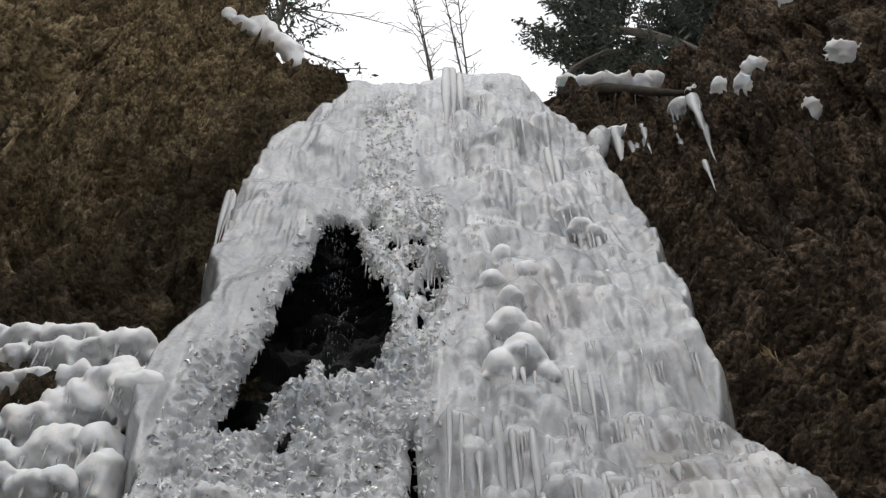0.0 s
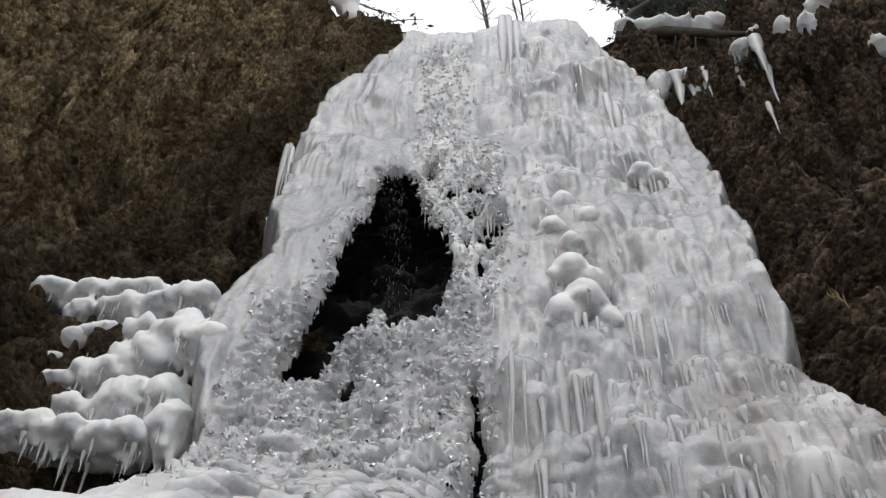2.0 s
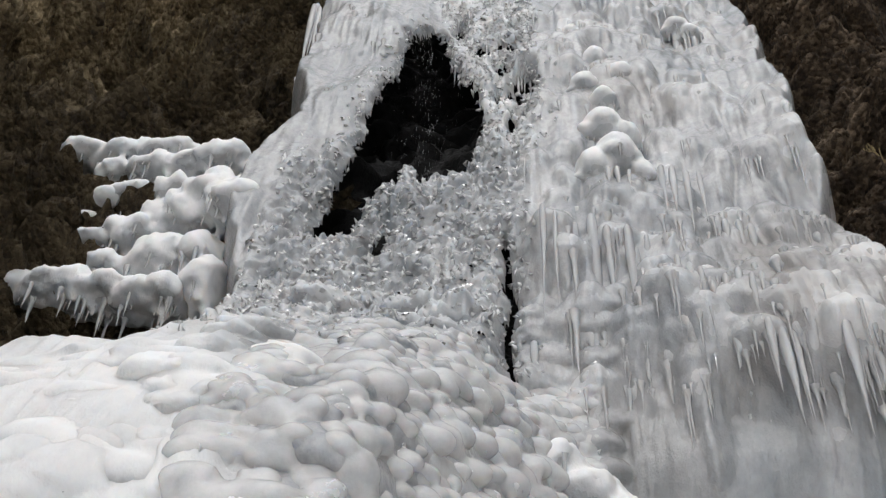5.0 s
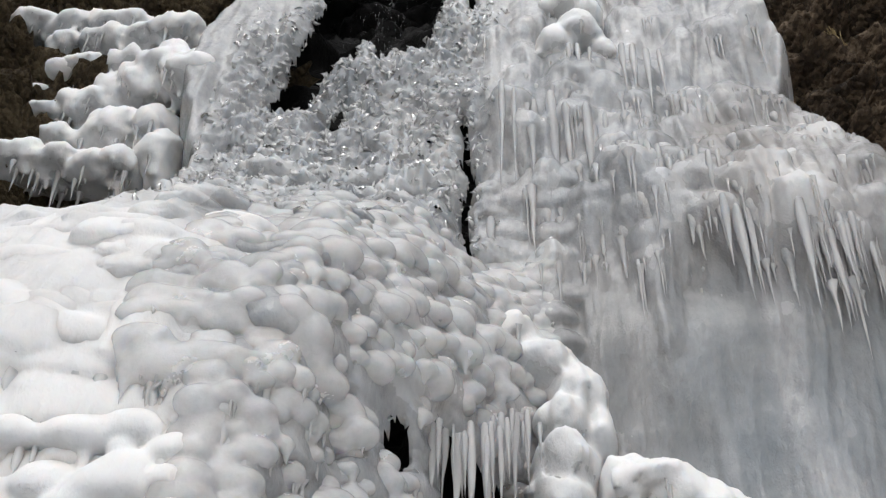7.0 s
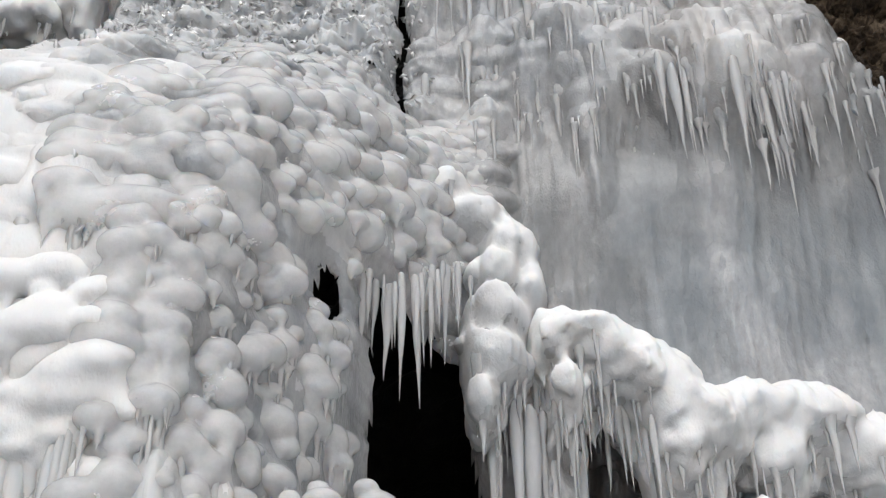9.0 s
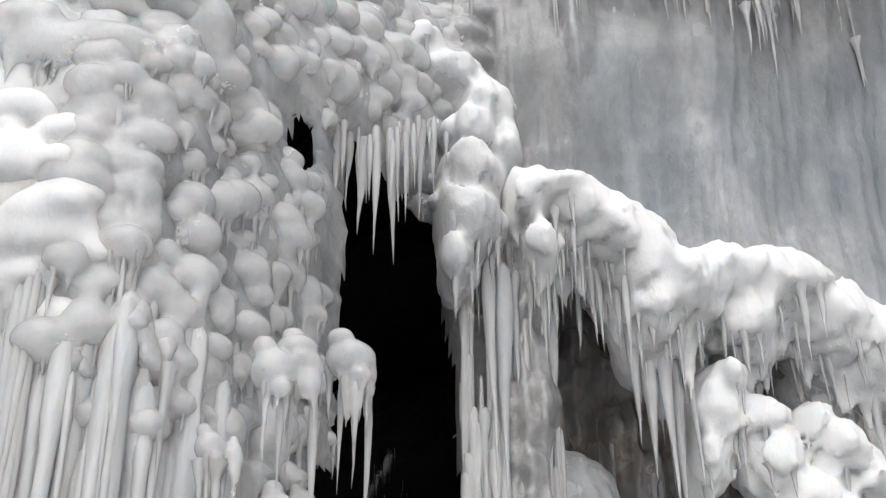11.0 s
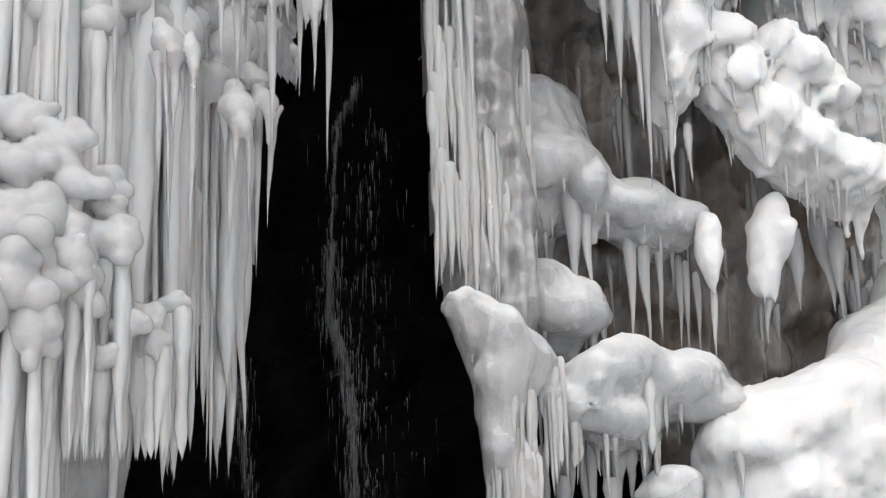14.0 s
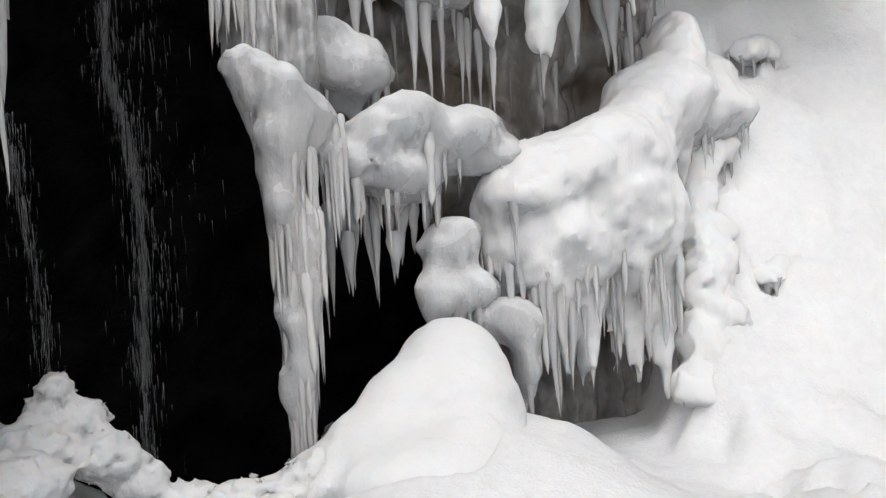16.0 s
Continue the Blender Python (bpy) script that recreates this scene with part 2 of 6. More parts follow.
# ---- the form of the fall ----
FACE_Z = (-1, 0, 4, 6, 8, 10, 12, 14, 17.5, 20, 23, 26, 27.5)
FACE_Y = (8, 8, 8, 7.9, 8.0, 8.3, 8.8, 9.4, 10.8, 11.6, 12.2, 12.8, 13.4)


def face_y(x, z):
    """How far off the ice stands: leaning back upwards, with a dome that swells out low on one side."""
    return np.interp(z, FACE_Z, FACE_Y) - 3.0 * smooth(0.4, -1.2, x) * smooth(9.5, 4.5, z)


def left_x(z):
    return np.interp(z, (8.0, 9.3, 10.3, 10.9, 11.7, 12.3, 12.7, 13.3, 14.0, 15.3, 17.5, 18.2, 19.5, 20.4, 21.9, 23.9, 24.8, 27, 29),
                     (-2.85, -3.05, -3.1, -3.15, -3.2, -3.15, -3.0, -2.83, -2.9, -3.2, -3.52, -3.65, -3.55, -3.25, -3.3, -2.95, -2.4, -1.9, -1.6))


def right_x(z):
    return np.interp(z, (3, 4.5, 6, 7.65, 8.75, 9.4, 10, 10.9, 12, 13.5, 15.7, 18, 20.8, 23.2, 24.3, 27, 29),
                     (5.4, 5.0, 4.4, 3.7, 3.3, 3.05, 2.85, 2.86, 2.92, 2.95, 3.2, 3.28, 2.93, 2.97, 2.5, 1.6, 1.0))


def crest_z(x):
    return np.interp(x, (-2.4, -1.7, -0.8, 0.33, 1.4, 2.5, 3.4), (26.1, 26.7, 27.3, 28.1, 27.1, 25.9, 24.3))


def shelf_z(x):
    """The snowy shelf that runs down across the foot of the face; the ice below it stands further back."""
    return np.interp(x, (-0.1, 0.3, 0.52, 0.74, 0.9, 1.2, 1.4, 1.85, 2.4, 2.85, 3.2, 4.0, 5.2), (6.7, 6.4, 6.2, 5.7, 5.5, 5.45, 5.2, 4.95, 4.85, 4.45, 4.25, 4.0, 3.8))


def inside(xx, zz, corners):
    """Signed distance to a closed outline: below zero inside."""
    best, odd = np.full(xx.shape, 1e9), np.zeros(xx.shape, bool)
    for (ax, az), (bx, bz) in zip(corners, corners[1:] + corners[:1]):
        ex, ez = bx - ax, bz - az
        k = np.clip(((xx - ax) * ex + (zz - az) * ez) / (ex * ex + ez * ez), 0, 1)
        best = np.minimum(best, (xx - ax - k * ex) ** 2 + (zz - az - k * ez) ** 2)
        odd ^= ((az > zz) != (bz > zz)) & (xx < ex * (zz - az) / (ez if ez else 1e-9) + ax)
    return np.where(odd, -1, 1) * np.sqrt(best)


BIG_HOLE = [(-2.40, 10.43), (-2.45, 10.89), (-2.3, 11.7), (-2.2, 12.3), (-2.12, 13.7), (-2.02, 15.8), (-1.97, 17.4), (-1.69, 17.9), (-1.36, 17.7),
            (-1.09, 14.9), (-0.71, 13.9), (-0.66, 12.9), (-0.71, 11.9), (-0.84, 11.45), (-1.18, 11.35), (-1.29, 11.1), (-1.38, 11.75), (-1.47, 11.75),
            (-1.56, 11.25), (-1.81, 11.36), (-1.93, 10.7), (-2.13, 10.6)]
SLIT = [(-0.35, 10.0), (-0.31, 9.9), (-0.28, 9.3), (-0.27, 8.7), (-0.28, 7.7), (-0.33, 7.7), (-0.335, 8.5), (-0.36, 9.2)]
CAVE = [(-0.44, 5.28), (-0.36, 4.6), (-0.38, 4.1), (-0.36, 3.3), (-0.52, 3.05), (-0.60, 1.9), (-0.60, -2), (1.0, -2), (0.62, 0.6), (0.5, 1.95), (0.35, 2.2),
        (0.30, 3.2), (0.26, 4.2), (0.17, 4.75), (0.2, 5.32)]
GAPS = [(-1.22, 18.0, 0.06, 0.2), (-0.85, 17.05, 0.14, 0.3), (-0.42, 16.0, 0.14, 0.34), (-0.62, 16.6, 0.1, 0.16), (-0.38, 17.0, 0.06, 0.12), (-0.12, 14.1, 0.12, 0.24), (-0.25, 13.7, 0.1, 0.24),
        (-0.31, 12.65, 0.06, 0.1), (-0.8, 15.1, 0.05, 0.2), (-1.66, 10.25, 0.06, 0.22), (-1.78, 10.1, 0.03, 0.12), (-0.87, 4.66, 0.02, 0.07), (-0.62, 4.9, 0.06, 0.12), (-1.12, 17.3, 0.1, 0.26), (-1.0, 16.4, 0.09, 0.3), (-0.75, 15.7, 0.1, 0.24), (-0.55, 15.2, 0.07, 0.2), (-0.45, 14.6, 0.1, 0.2), (-0.95, 15.9, 0.06, 0.14),
        (-0.2, 15.3, 0.06, 0.2), (-0.5, 13.6, 0.05, 0.16), (-0.15, 13.1, 0.05, 0.14), (-0.68, 17.6, 0.06, 0.14)]


def hole_distance(xx, zz):
    d = np.minimum(inside(xx, zz, BIG_HOLE), inside(xx, zz, CAVE))
    d = np.minimum(d, inside(xx, zz, SLIT))
    for cx, cz, rx, rz in GAPS:
        rx, rz = (0.95 * rx, 0.95 * rz) if cz > 12 else (rx, rz)
        d = np.minimum(d, (np.hypot((xx - cx) / rx, (zz - cz) / rz) - 1) * min(rx, rz))
    return d


rng = np.random.RandomState(11)
sheet_x = np.arange(-5.2, 5.41, 0.027)
sheet_z = np.concatenate([np.arange(-0.2, 6, 0.018), np.arange(6, 12, 0.025), np.arange(12, 27.9, 0.042)])


def scatter(count, xa, xb, za, zb, wide, tall, deep):
    """Random lobes over a stretch of the face; sizes are drawn between two bounds."""
    out = []
    for _ in range(count):
        s = rng.rand() ** 1.6
        out.append((rng.uniform(xa, xb), rng.uniform(za, zb), wide[0] + (wide[1] - wide[0]) * s, tall[0] + (tall[1] - tall[0]) * s, deep[0] + (deep[1] - deep[0]) * s))
    return out


big = np.zeros((len(sheet_z), len(sheet_x)), np.float32)
small = np.zeros_like(big)
upper_lobes = scatter(230, -0.1, 3.3, 9.6, 25.5, (0.10, 0.30), (0.16, 0.5), (0.06, 0.22))
left_lobes = scatter(110, -3.8, -0.4, 12, 26.5, (0.14, 0.5), (0.3, 1.0), (0.03, 0.09))
scale_lobes = scatter(420, -2.2, 0.5, 4.4, 9.0, (0.14, 0.32), (0.12, 0.22), (0.06, 0.2))
dome_lobes = scatter(200, -4.8, -1.2, 3.3, 5.2, (0.16, 0.34), (0.12, 0.26), (0.06, 0.2))
curtain_lobes = scatter(300, -1.5, -0.35, 2.9, 4.8, (0.07, 0.17), (0.08, 0.16), (0.07, 0.2))
lip_lobes = scatter(150, 0.2, 3.8, 7.6, 10.2, (0.10, 0.26), (0.12, 0.3), (0.07, 0.22))
stack = [(2.15, 17.3, 0.34, 0.5, 0.3), (1.5, 21.8, 0.4, 0.5, 0.3), (2.1, 22.6, 0.34, 0.5, 0.3)]
drapes(big, sheet_x, sheet_z, upper_lobes + stack, 0.5, 2.0, 71)
drapes(big, sheet_x, sheet_z, left_lobes, 1.0, 3.0, 73)
lobes(big, sheet_x, sheet_z, scale_lobes + dome_lobes + curtain_lobes, lower=2.2, upper=0.8)
drapes(big, sheet_x, sheet_z, lip_lobes, 0.4, 1.3, 72)
lobes(small, sheet_x, sheet_z, scatter(9000, -4.2, 4.2, 4.4, 26.5, (0.025, 0.08), (0.05, 0.18), (0.012, 0.055)), lower=2.0)

xx, zz = np.meshgrid(sheet_x, sheet_z)
o = np.zeros_like(xx)
warp = fbm(xx * 0.9, o, zz * 0.35, 3, 3)
drape = 1 - np.abs(fbm(xx * 5.5 + warp * 1.3, o + 2.2, zz * 0.28, 3, 7))
fine_drape = 1 - np.abs(fbm(xx * 17 + warp * 2, o + 7.7, zz * 0.55, 2, 9))
rough = fbm(xx * 7, o + 4, zz * 6, 4, 21)
swell = fbm(xx * 0.8, o + 9, zz * 0.5, 3, 31)
crystal_zone = smooth(-0.02, -0.3, xx) * smooth(-3.1, -2.6, xx) * smooth(6.6, 9.2, zz + 0.5 * warp) * smooth(12.9, 11.4, zz)
lattice_zone = smooth(-1.3, -0.9, xx) * smooth(0.1, -0.15, xx) * smooth(11.3, 12.2, zz) * smooth(18.6, 17.8, zz)
stripe_zone = smooth(-1.75, -1.3, xx) * smooth(-0.3, -0.8, xx) * smooth(17.5, 18.5, zz) * smooth(25.5, 24, zz)
streak_zone = smooth(-0.2, 0.3, xx) * smooth(10.8, 9.2, zz) * smooth(4.6, 5.2, zz)
curtain_zone = smooth(3.9, 3.2, zz) * smooth(0, -0.4, xx)
depth = big + small * (0.16 + 0.9 * crystal_zone + 0.5 * stripe_zone + 0.12 * smooth(0, 0.4, xx)) * (1 - 0.7 * smooth(-1.4, -2.2, xx) * smooth(8.6, 7.6, zz)) * (1 - 0.75 * smooth(0.3, 0.8, xx) * smooth(7.9, 7.2, zz)) + (0.008 + 0.03 * crystal_zone) * rough + 0.22 * swell
depth += (0.05 - 0.02 * streak_zone * smooth(8.4, 7.6, zz) + 0.10 * curtain_zone) * drape + (0.012 + 0.012 * streak_zone + 0.03 * curtain_zone) * fine_drape
depth += (crystal_zone + lattice_zone + 0.4 * stripe_zone) * 0.05 * fbm(xx * 16, o, zz * 12, 3, 41)
depth += 0.35 * smooth(10.5, 8.0, zz) * smooth(7.0, 8.2, zz) * smooth(0.9, 1.6, xx + 0.25 * warp) * 0.6
yy = face_y(xx, zz) - depth

# edges roll back to the rock, the crest rolls over, the dome's shoulder rounds off
edge = np.maximum(left_x(zz) - xx + 0.16 * fbm(o, o, zz * 0.9, 3, 51), 0) * (zz > 8.0)
edge = np.maximum(edge, np.maximum(xx - right_x(zz) + 0.16 * fbm(o + 3, o, zz * 0.9, 3, 52), 0))
yy += 4.5 * np.minimum(edge, 0.8) ** 1.3
over = np.maximum(zz - (crest_z(xx) - 0.55 + 0.12 * fbm(xx * 1.5, o, o, 2, 53)), 0)
yy += 3.4 * over**2
shoulder = smooth(left_x(zz) + 0.15, left_x(zz) - 0.25, xx) * (zz < 9.5) * np.maximum(zz - 7.35 - 0.12 * fbm(xx * 1.2, o, o, 2, 54), 0)
yy += 2.4 * shoulder**1.6
hole = hole_distance(xx + 0.05 * fbm(xx * 6, o, zz * 3, 3, 61), zz + 0.09 * fbm(xx * 7, o + 5, zz * 4, 3, 62))
yy += 0.28 * np.exp(-np.maximum(hole, 0) / 0.06) * (hole < 0.4)
bottom = 1.8 + 0.28 * np.abs(np.sin(9 * xx + 2 * fbm(xx * 4, o, o, 2, 63))) * (0.6 + 0.4 * fbm(xx * 3, o, o, 2, 64)) - 1.95 * smooth(-0.9, -0.97, xx)
field = np.minimum(hole, np.where(xx < 0, zz - bottom, 9))
field = np.minimum(field, np.where((xx > 0.1) & (zz < 6.6), np.maximum(zz - shelf_z(xx) + 0.35, 0.22 - xx), 9))
gz_, gx_ = np.gradient(field, sheet_z, sheet_x)
snap = np.where((field > 0) & (field < 0.035), field, 0) / (gx_**2 + gz_**2 + 0.3)
xx, zz = xx - snap * gx_, zz - snap * gz_
keep = (field > 0) & (edge < 0.75) & (over < 1.15) & ~((xx < left_x(zz) - 0.7) & (zz > 8.75))

fall = tagged(new("frozen_waterfall"), "tall frozen waterfall of cloudy grey ice over a dark cliff", "waterfall")
faces = grid_faces(*xx.shape, keep)
pts, faces, used = drop_loose(np.stack([xx, yy, zz], -1).reshape(-1, 3), faces)
sheet = link_mesh("ice_sheet", pts, faces, ICE, fall, "bulging cloudy grey ice sheet with a broken dark hole")
frost = 0.75 * smooth(-1.3, -2.3, xx + 0.25 * (zz - 6) + 0.3 * warp) * smooth(8.8, 7.9, zz) * smooth(3.2, 4.2, zz) + 0.7 * lattice_zone + 0.5 * stripe_zone
frost += 0.2 * smooth(-0.1, 0.3, big / 0.25) * smooth(11, 12, zz) * smooth(0, 0.3, xx) + 0.6 * smooth(0.6, 1.4, over)
frost += 0.25 * smooth(1.6, 2.6, xx) * smooth(7.2, 8.6, zz) * smooth(10.8, 9.4, zz) * smooth(-0.1, 0.5, fbm(xx * 1.2, o, zz * 1.5, 3, 71))
frost += 0.3 * fbm(xx * 2, o, zz * 1.2, 3, 72) + 0.3 * smooth(0.05, 0.2, big + small) * smooth(11, 9, zz) - 0.12
silt = 0.7 * smooth(0.35, 0.8, fbm(xx * 0.9 + 4, o, zz * 0.45, 3, 75)) * smooth(0.2, 0.8, xx) * 0.45 + 0.3 * smooth(0.15, 0.5, xx) * smooth(1.6, 0.9, xx) * smooth(5, 5.8, zz) * smooth(8.6, 7.4, zz) + 0.3 * smooth(1.2, 2.0, xx) * smooth(6, 7.5, zz) * smooth(11, 9.5, zz)
attribute(sheet, "frost", np.clip(frost, 0, 1).ravel()[used])
attribute(sheet, "silt", np.clip(silt, 0, 1).ravel()[used])
mist = fbm(xx * 0.9, o, zz * 0.5, 3, 78)
clear = smooth(0.6, 2.4, xx + 0.8 * mist) * smooth(8.6, 7.2, zz + mist) * smooth(4.6, 5.8, zz + 0.5 * mist) * (0.75 + 0.4 * fbm(xx * 3, o, zz * 0.6, 3, 79))
clear += 0.4 * smooth(0.0, 0.5, fbm(xx * 1.6, o, zz * 0.5, 3, 80)) + 0.3 * smooth(0.12, 0.0, big) * smooth(9, 11, zz)
attribute(sheet, "clear", np.clip(clear, 0, 1).ravel()[used])


def sheet_y(x, z):
    """The ice sheet's own depth at a place on it."""
    return yy[min(np.searchsorted(sheet_z, z), len(sheet_z) - 1), min(np.searchsorted(sheet_x, x), len(sheet_x) - 1)]


def on_sheet(x, z):
    return keep[min(np.searchsorted(sheet_z, z), len(sheet_z) - 1), min(np.searchsorted(sheet_x, x), len(sheet_x) - 1)]


# ---- cliffs ----
def cliff(name, plan, bottom_z, top, mat, label, seed, step=(0.052, 0.054), stones=7000, relief=1.0, flat=False, beds=1.0):
    """A rock face over a plan line that may change with height; plan(z) gives its corner points, top(s) its upper edge."""
    line = np.array(plan(14.0))
    legs = np.r_[0, np.cumsum(np.hypot(*np.diff(line, axis=0).T))]
    cols = np.unique(np.concatenate([np.arange(0, min(13.0, legs[-1]), step[0]), np.arange(min(13.0, legs[-1]), legs[-1] + 0.4, 0.4)]))
    cols[-1] = legs[-1]
    high = top(cols)
    rows = np.arange(0, 1.0001, step[1] / (high.max() - bottom_z))
    ss, kk = np.meshgrid(cols, rows)
    z = bottom_z + (high[None] - bottom_z) * kk
    levels = np.linspace(bottom_z, high.max(), 24)
    px, py = np.zeros((24, len(cols))), np.zeros((24, len(cols)))
    for n, lev in enumerate(levels):
        p = np.array(plan(lev))
        px[n], py[n] = np.interp(cols, legs, p[:, 0]), np.interp(cols, legs, p[:, 1])
    fine = (z - bottom_z) / (high.max() - bottom_z) * 23
    a = np.clip(fine.astype(int), 0, 22)
    w = fine - a
    col = np.broadcast_to(np.arange(len(cols)), z.shape)
    x = px[a, col] * (1 - w) + px[a + 1, col] * w
    y = py[a, col] * (1 - w) + py[a + 1, col] * w
    tx, ty = np.gradient(px.mean(0)), np.gradient(py.mean(0))
    size = np.hypot(tx, ty) + 1e-9
    nx, ny = ty / size, -tx / size
    r = np.random.RandomState(seed)
    o = np.zeros_like(ss)
    tilt = z - 0.55 * ss + 0.35 * fbm(ss * 0.4, o, z * 0.4, 2, seed + 1)
    out = 0.55 * fbm(ss * 0.35, o, z * 0.3, 4, seed) + 1.5 * (0.5 - np.abs(fbm(ss * 0.22, o, tilt * 0.5, 3, seed + 2))) + 0.22 * fbm(ss * 2.2, o, tilt * 3.5, 4, seed + 3)
    lump = np.zeros_like(out)
    zs_even = np.linspace(bottom_z, high.mean(), len(rows))
    k = r.rand(900) ** 1.2
    lobes(lump, cols, zs_even, zip(r.uniform(0, min(13, legs[-1]), 900), r.uniform(bottom_z, high.mean(), 900), 0.25 + 0.75 * k, 0.2 + 0.5 * k, 0.16 + 0.4 * k), lower=1.7, upper=0.8)
    pebble = np.zeros_like(out)
    k = r.rand(stones) ** 2.0
    lobes(pebble, cols, zs_even, zip(r.uniform(0, min(13, legs[-1]), stones), r.uniform(bottom_z, high.mean(), stones), 0.09 + 0.36 * k, 0.08 + 0.3 * k, 0.08 + 0.3 * k), lower=1.1, upper=0.95)
    crack = np.abs(fbm(ss * 0.3, o, tilt * 0.62, 3, seed + 6))
    slit = np.abs(fbm(ss * 0.9, o, tilt * 2.3, 3, seed + 7))
    strata = np.abs(fbm(ss * 0.5, o, tilt * 2.6, 3, seed + 8))
    bed = z - 0.2 * ss + 0.35 * fbm(ss * 0.5, o, z * 0.5, 3, seed + 10)
    out += 0.2 * (1 - 1.5 * bed % 1) * smooth(20.0, 16.0, z + 3 * fbm(ss * 0.3, o, z * 0.2, 2, seed + 11)) * beds
    out += 0.8 * lump + 1.35 * pebble + 0.3 * strata * smooth(0.1, -0.25, fbm(ss * 0.25, o, z * 0.2, 2, seed + 9)) + 0.12 * fbm(ss * 4, o, tilt * 5, 3, seed + 5) - 0.8 * np.exp(-((crack / 0.08) ** 2)) - 0.3 * np.exp(-((slit / 0.09) ** 2))
    out = (out - np.median(out) + 0.1) * relief
    x, y = x + nx * out, y + ny * out
    ob = link_mesh(name, np.stack([x, y, z], -1), grid_faces(*z.shape), mat, flat=flat)
    return tagged(ob, label, "cliff", kind="structure"), (x, y, z)


def left_plan(z):
    f, e = float(np.interp(z, FACE_Z, FACE_Y)), float(left_x(min(max(z, 8.2), 23)))
    d = float(np.interp(z, (8.4, 8.6, 19, 22), (-1.6, -0.9, -0.6, 0.9)))
    return [(e + d, f + 2.2), (e + min(d, -0.3), f + 1.5), (e - 1.7, f + 0.9), (e - 4.2, f - 0.7), (e - 7.6, f - 4.6), (e - 10.0, f - 11), (e - 11.5, -14)]


def right_plan(z):
    f, e = float(np.interp(z, FACE_Z, FACE_Y)), float(right_x(min(z, 24)))
    return [(e - 1.2, f + 2.3), (e + 0.3, f + 1.7), (e + 2.6, f + 1.4), (e + 5.4, f - 0.4), (e + 8.6, f - 4.6), (e + 11.5, f - 11), (16.5, -14)]


def back_plan(z):
    f = float(np.interp(z, FACE_Z, FACE_Y))
    d = 1.5 if z > 7 else 2.3
    return [(-5.5, f + d + 1), (-2.5, f + d), (0, f + d), (2.6, f + d), (6.0, f + d + 1)]


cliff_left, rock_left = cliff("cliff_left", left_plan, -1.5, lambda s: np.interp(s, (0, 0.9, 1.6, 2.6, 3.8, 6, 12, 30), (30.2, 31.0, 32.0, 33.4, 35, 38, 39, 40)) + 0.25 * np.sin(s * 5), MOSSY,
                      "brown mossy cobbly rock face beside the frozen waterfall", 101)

# the rock darkens near the fall and lower down, through the silt attribute
dark_share = smooth(4.5, 1.0, rock_left[0][:1] * 0 + np.abs(rock_left[0] - left_x(rock_left[2])) + 0.9 * fbm(rock_left[0] * 0.7, 0 * rock_left[0], rock_left[2] * 0.7, 3, 111)) + 0.9 * smooth(19, 15, rock_left[2] + 1.5 * fbm(rock_left[0] * 0.5, 0 * rock_left[0], rock_left[2] * 0.5, 3, 112))
attribute(cliff_left, "silt", np.clip(0.85 * dark_share, 0, 0.95))
attribute(cliff_left, "frost", 0 * dark_share)


def right_top(s):
    return np.interp(s, (0, 1.6, 4.2, 5.5, 6.2, 7.7, 11, 30), (27.3, 27.7, 28.1, 28.6, 30.2, 32.5, 35, 37)) + 0.2 * np.sin(s * 4)


cliff_right, rock_right = cliff("cliff_right", right_plan, -1.5, right_top, ROCK, "dark brown cobbly rock face beside the frozen waterfall", 202, beds=0.3)
cliff_back, _ = cliff("cliff_back", back_plan, -1.5, lambda s: 0 * s + 26.2, WET_SHADED, "wetted rock wall behind the ice, its near-black colour holding the cave shade", 303, step=(0.1, 0.11), stones=4000, relief=0.55, flat=False)

def on_rock(rock, x, z):
    """How far off a rock face stands at a place on it."""
    return float(rock[1].flat[np.argmin((rock[0] - x) ** 2 + (rock[2] - z) ** 2)])


# ---- snowy ground ----
# melted hollows in the bank: x, y, radius, depth
PITS = ((3.8, 8.52, 0.26, 0.22), (4.02, 8.12, 0.22, 0.16), (3.32, 7.52, 0.2, 0.14), (4.56, 9.12, 0.34, 0.2), (4.27, 8.16, 0.16, 0.12))
def ground_z(x, y):
    z = -0.33 + 0.35 * smooth(6.5, 1.5, y) + 0.08 * fbm(x * 0.6, y * 0.6, 0 * x, 4, 81) + 0.02 * fbm(x * 4, y * 4, 0 * x, 3, 82)
    bank = smooth(2.95, 3.55, x + 0.22 * fbm(y * 1.6, x * 0.5, 0 * x, 3, 83) - 0.12 * (y - 8))
    z += bank * (3.0 * smooth(6.9, 9.6, y) + 2.6 * smooth(9.0, 11.0, y)) + 0.5 * smooth(4, 9, x) + 0.8 * smooth(-3, -8, x)
    z += 0.10 * bank * fbm(x * 2.5, y * 2.5, 0 * x, 3, 84)
    z += 0.42 * smooth(0.5, 1.2, x) * smooth(2.9, 2.0, x) * smooth(5.5, 6.8, y) * smooth(8.2, 7.2, y)
    for cx, cy, r, drop in PITS:
        z -= drop * smooth(1.0, 0.55, np.hypot(x - cx, (y - cy) * 1.6) / r + 0.4 * fbm(x * 9, y * 9, 0 * x, 3, 85))
    z += 0.075 * bank * fbm(x * 5, y * 6, 0 * x, 3, 86)
    z -= 0.9 * smooth(7.3, 7.8, y) * smooth(14.0, 13.5, y) * smooth(1.2, 0.8, x) * smooth(-3.5, -3, x)
    z += 0.45 * smooth(-0.1, -1.0, x) * smooth(5.2, 6.6, y)
    return z


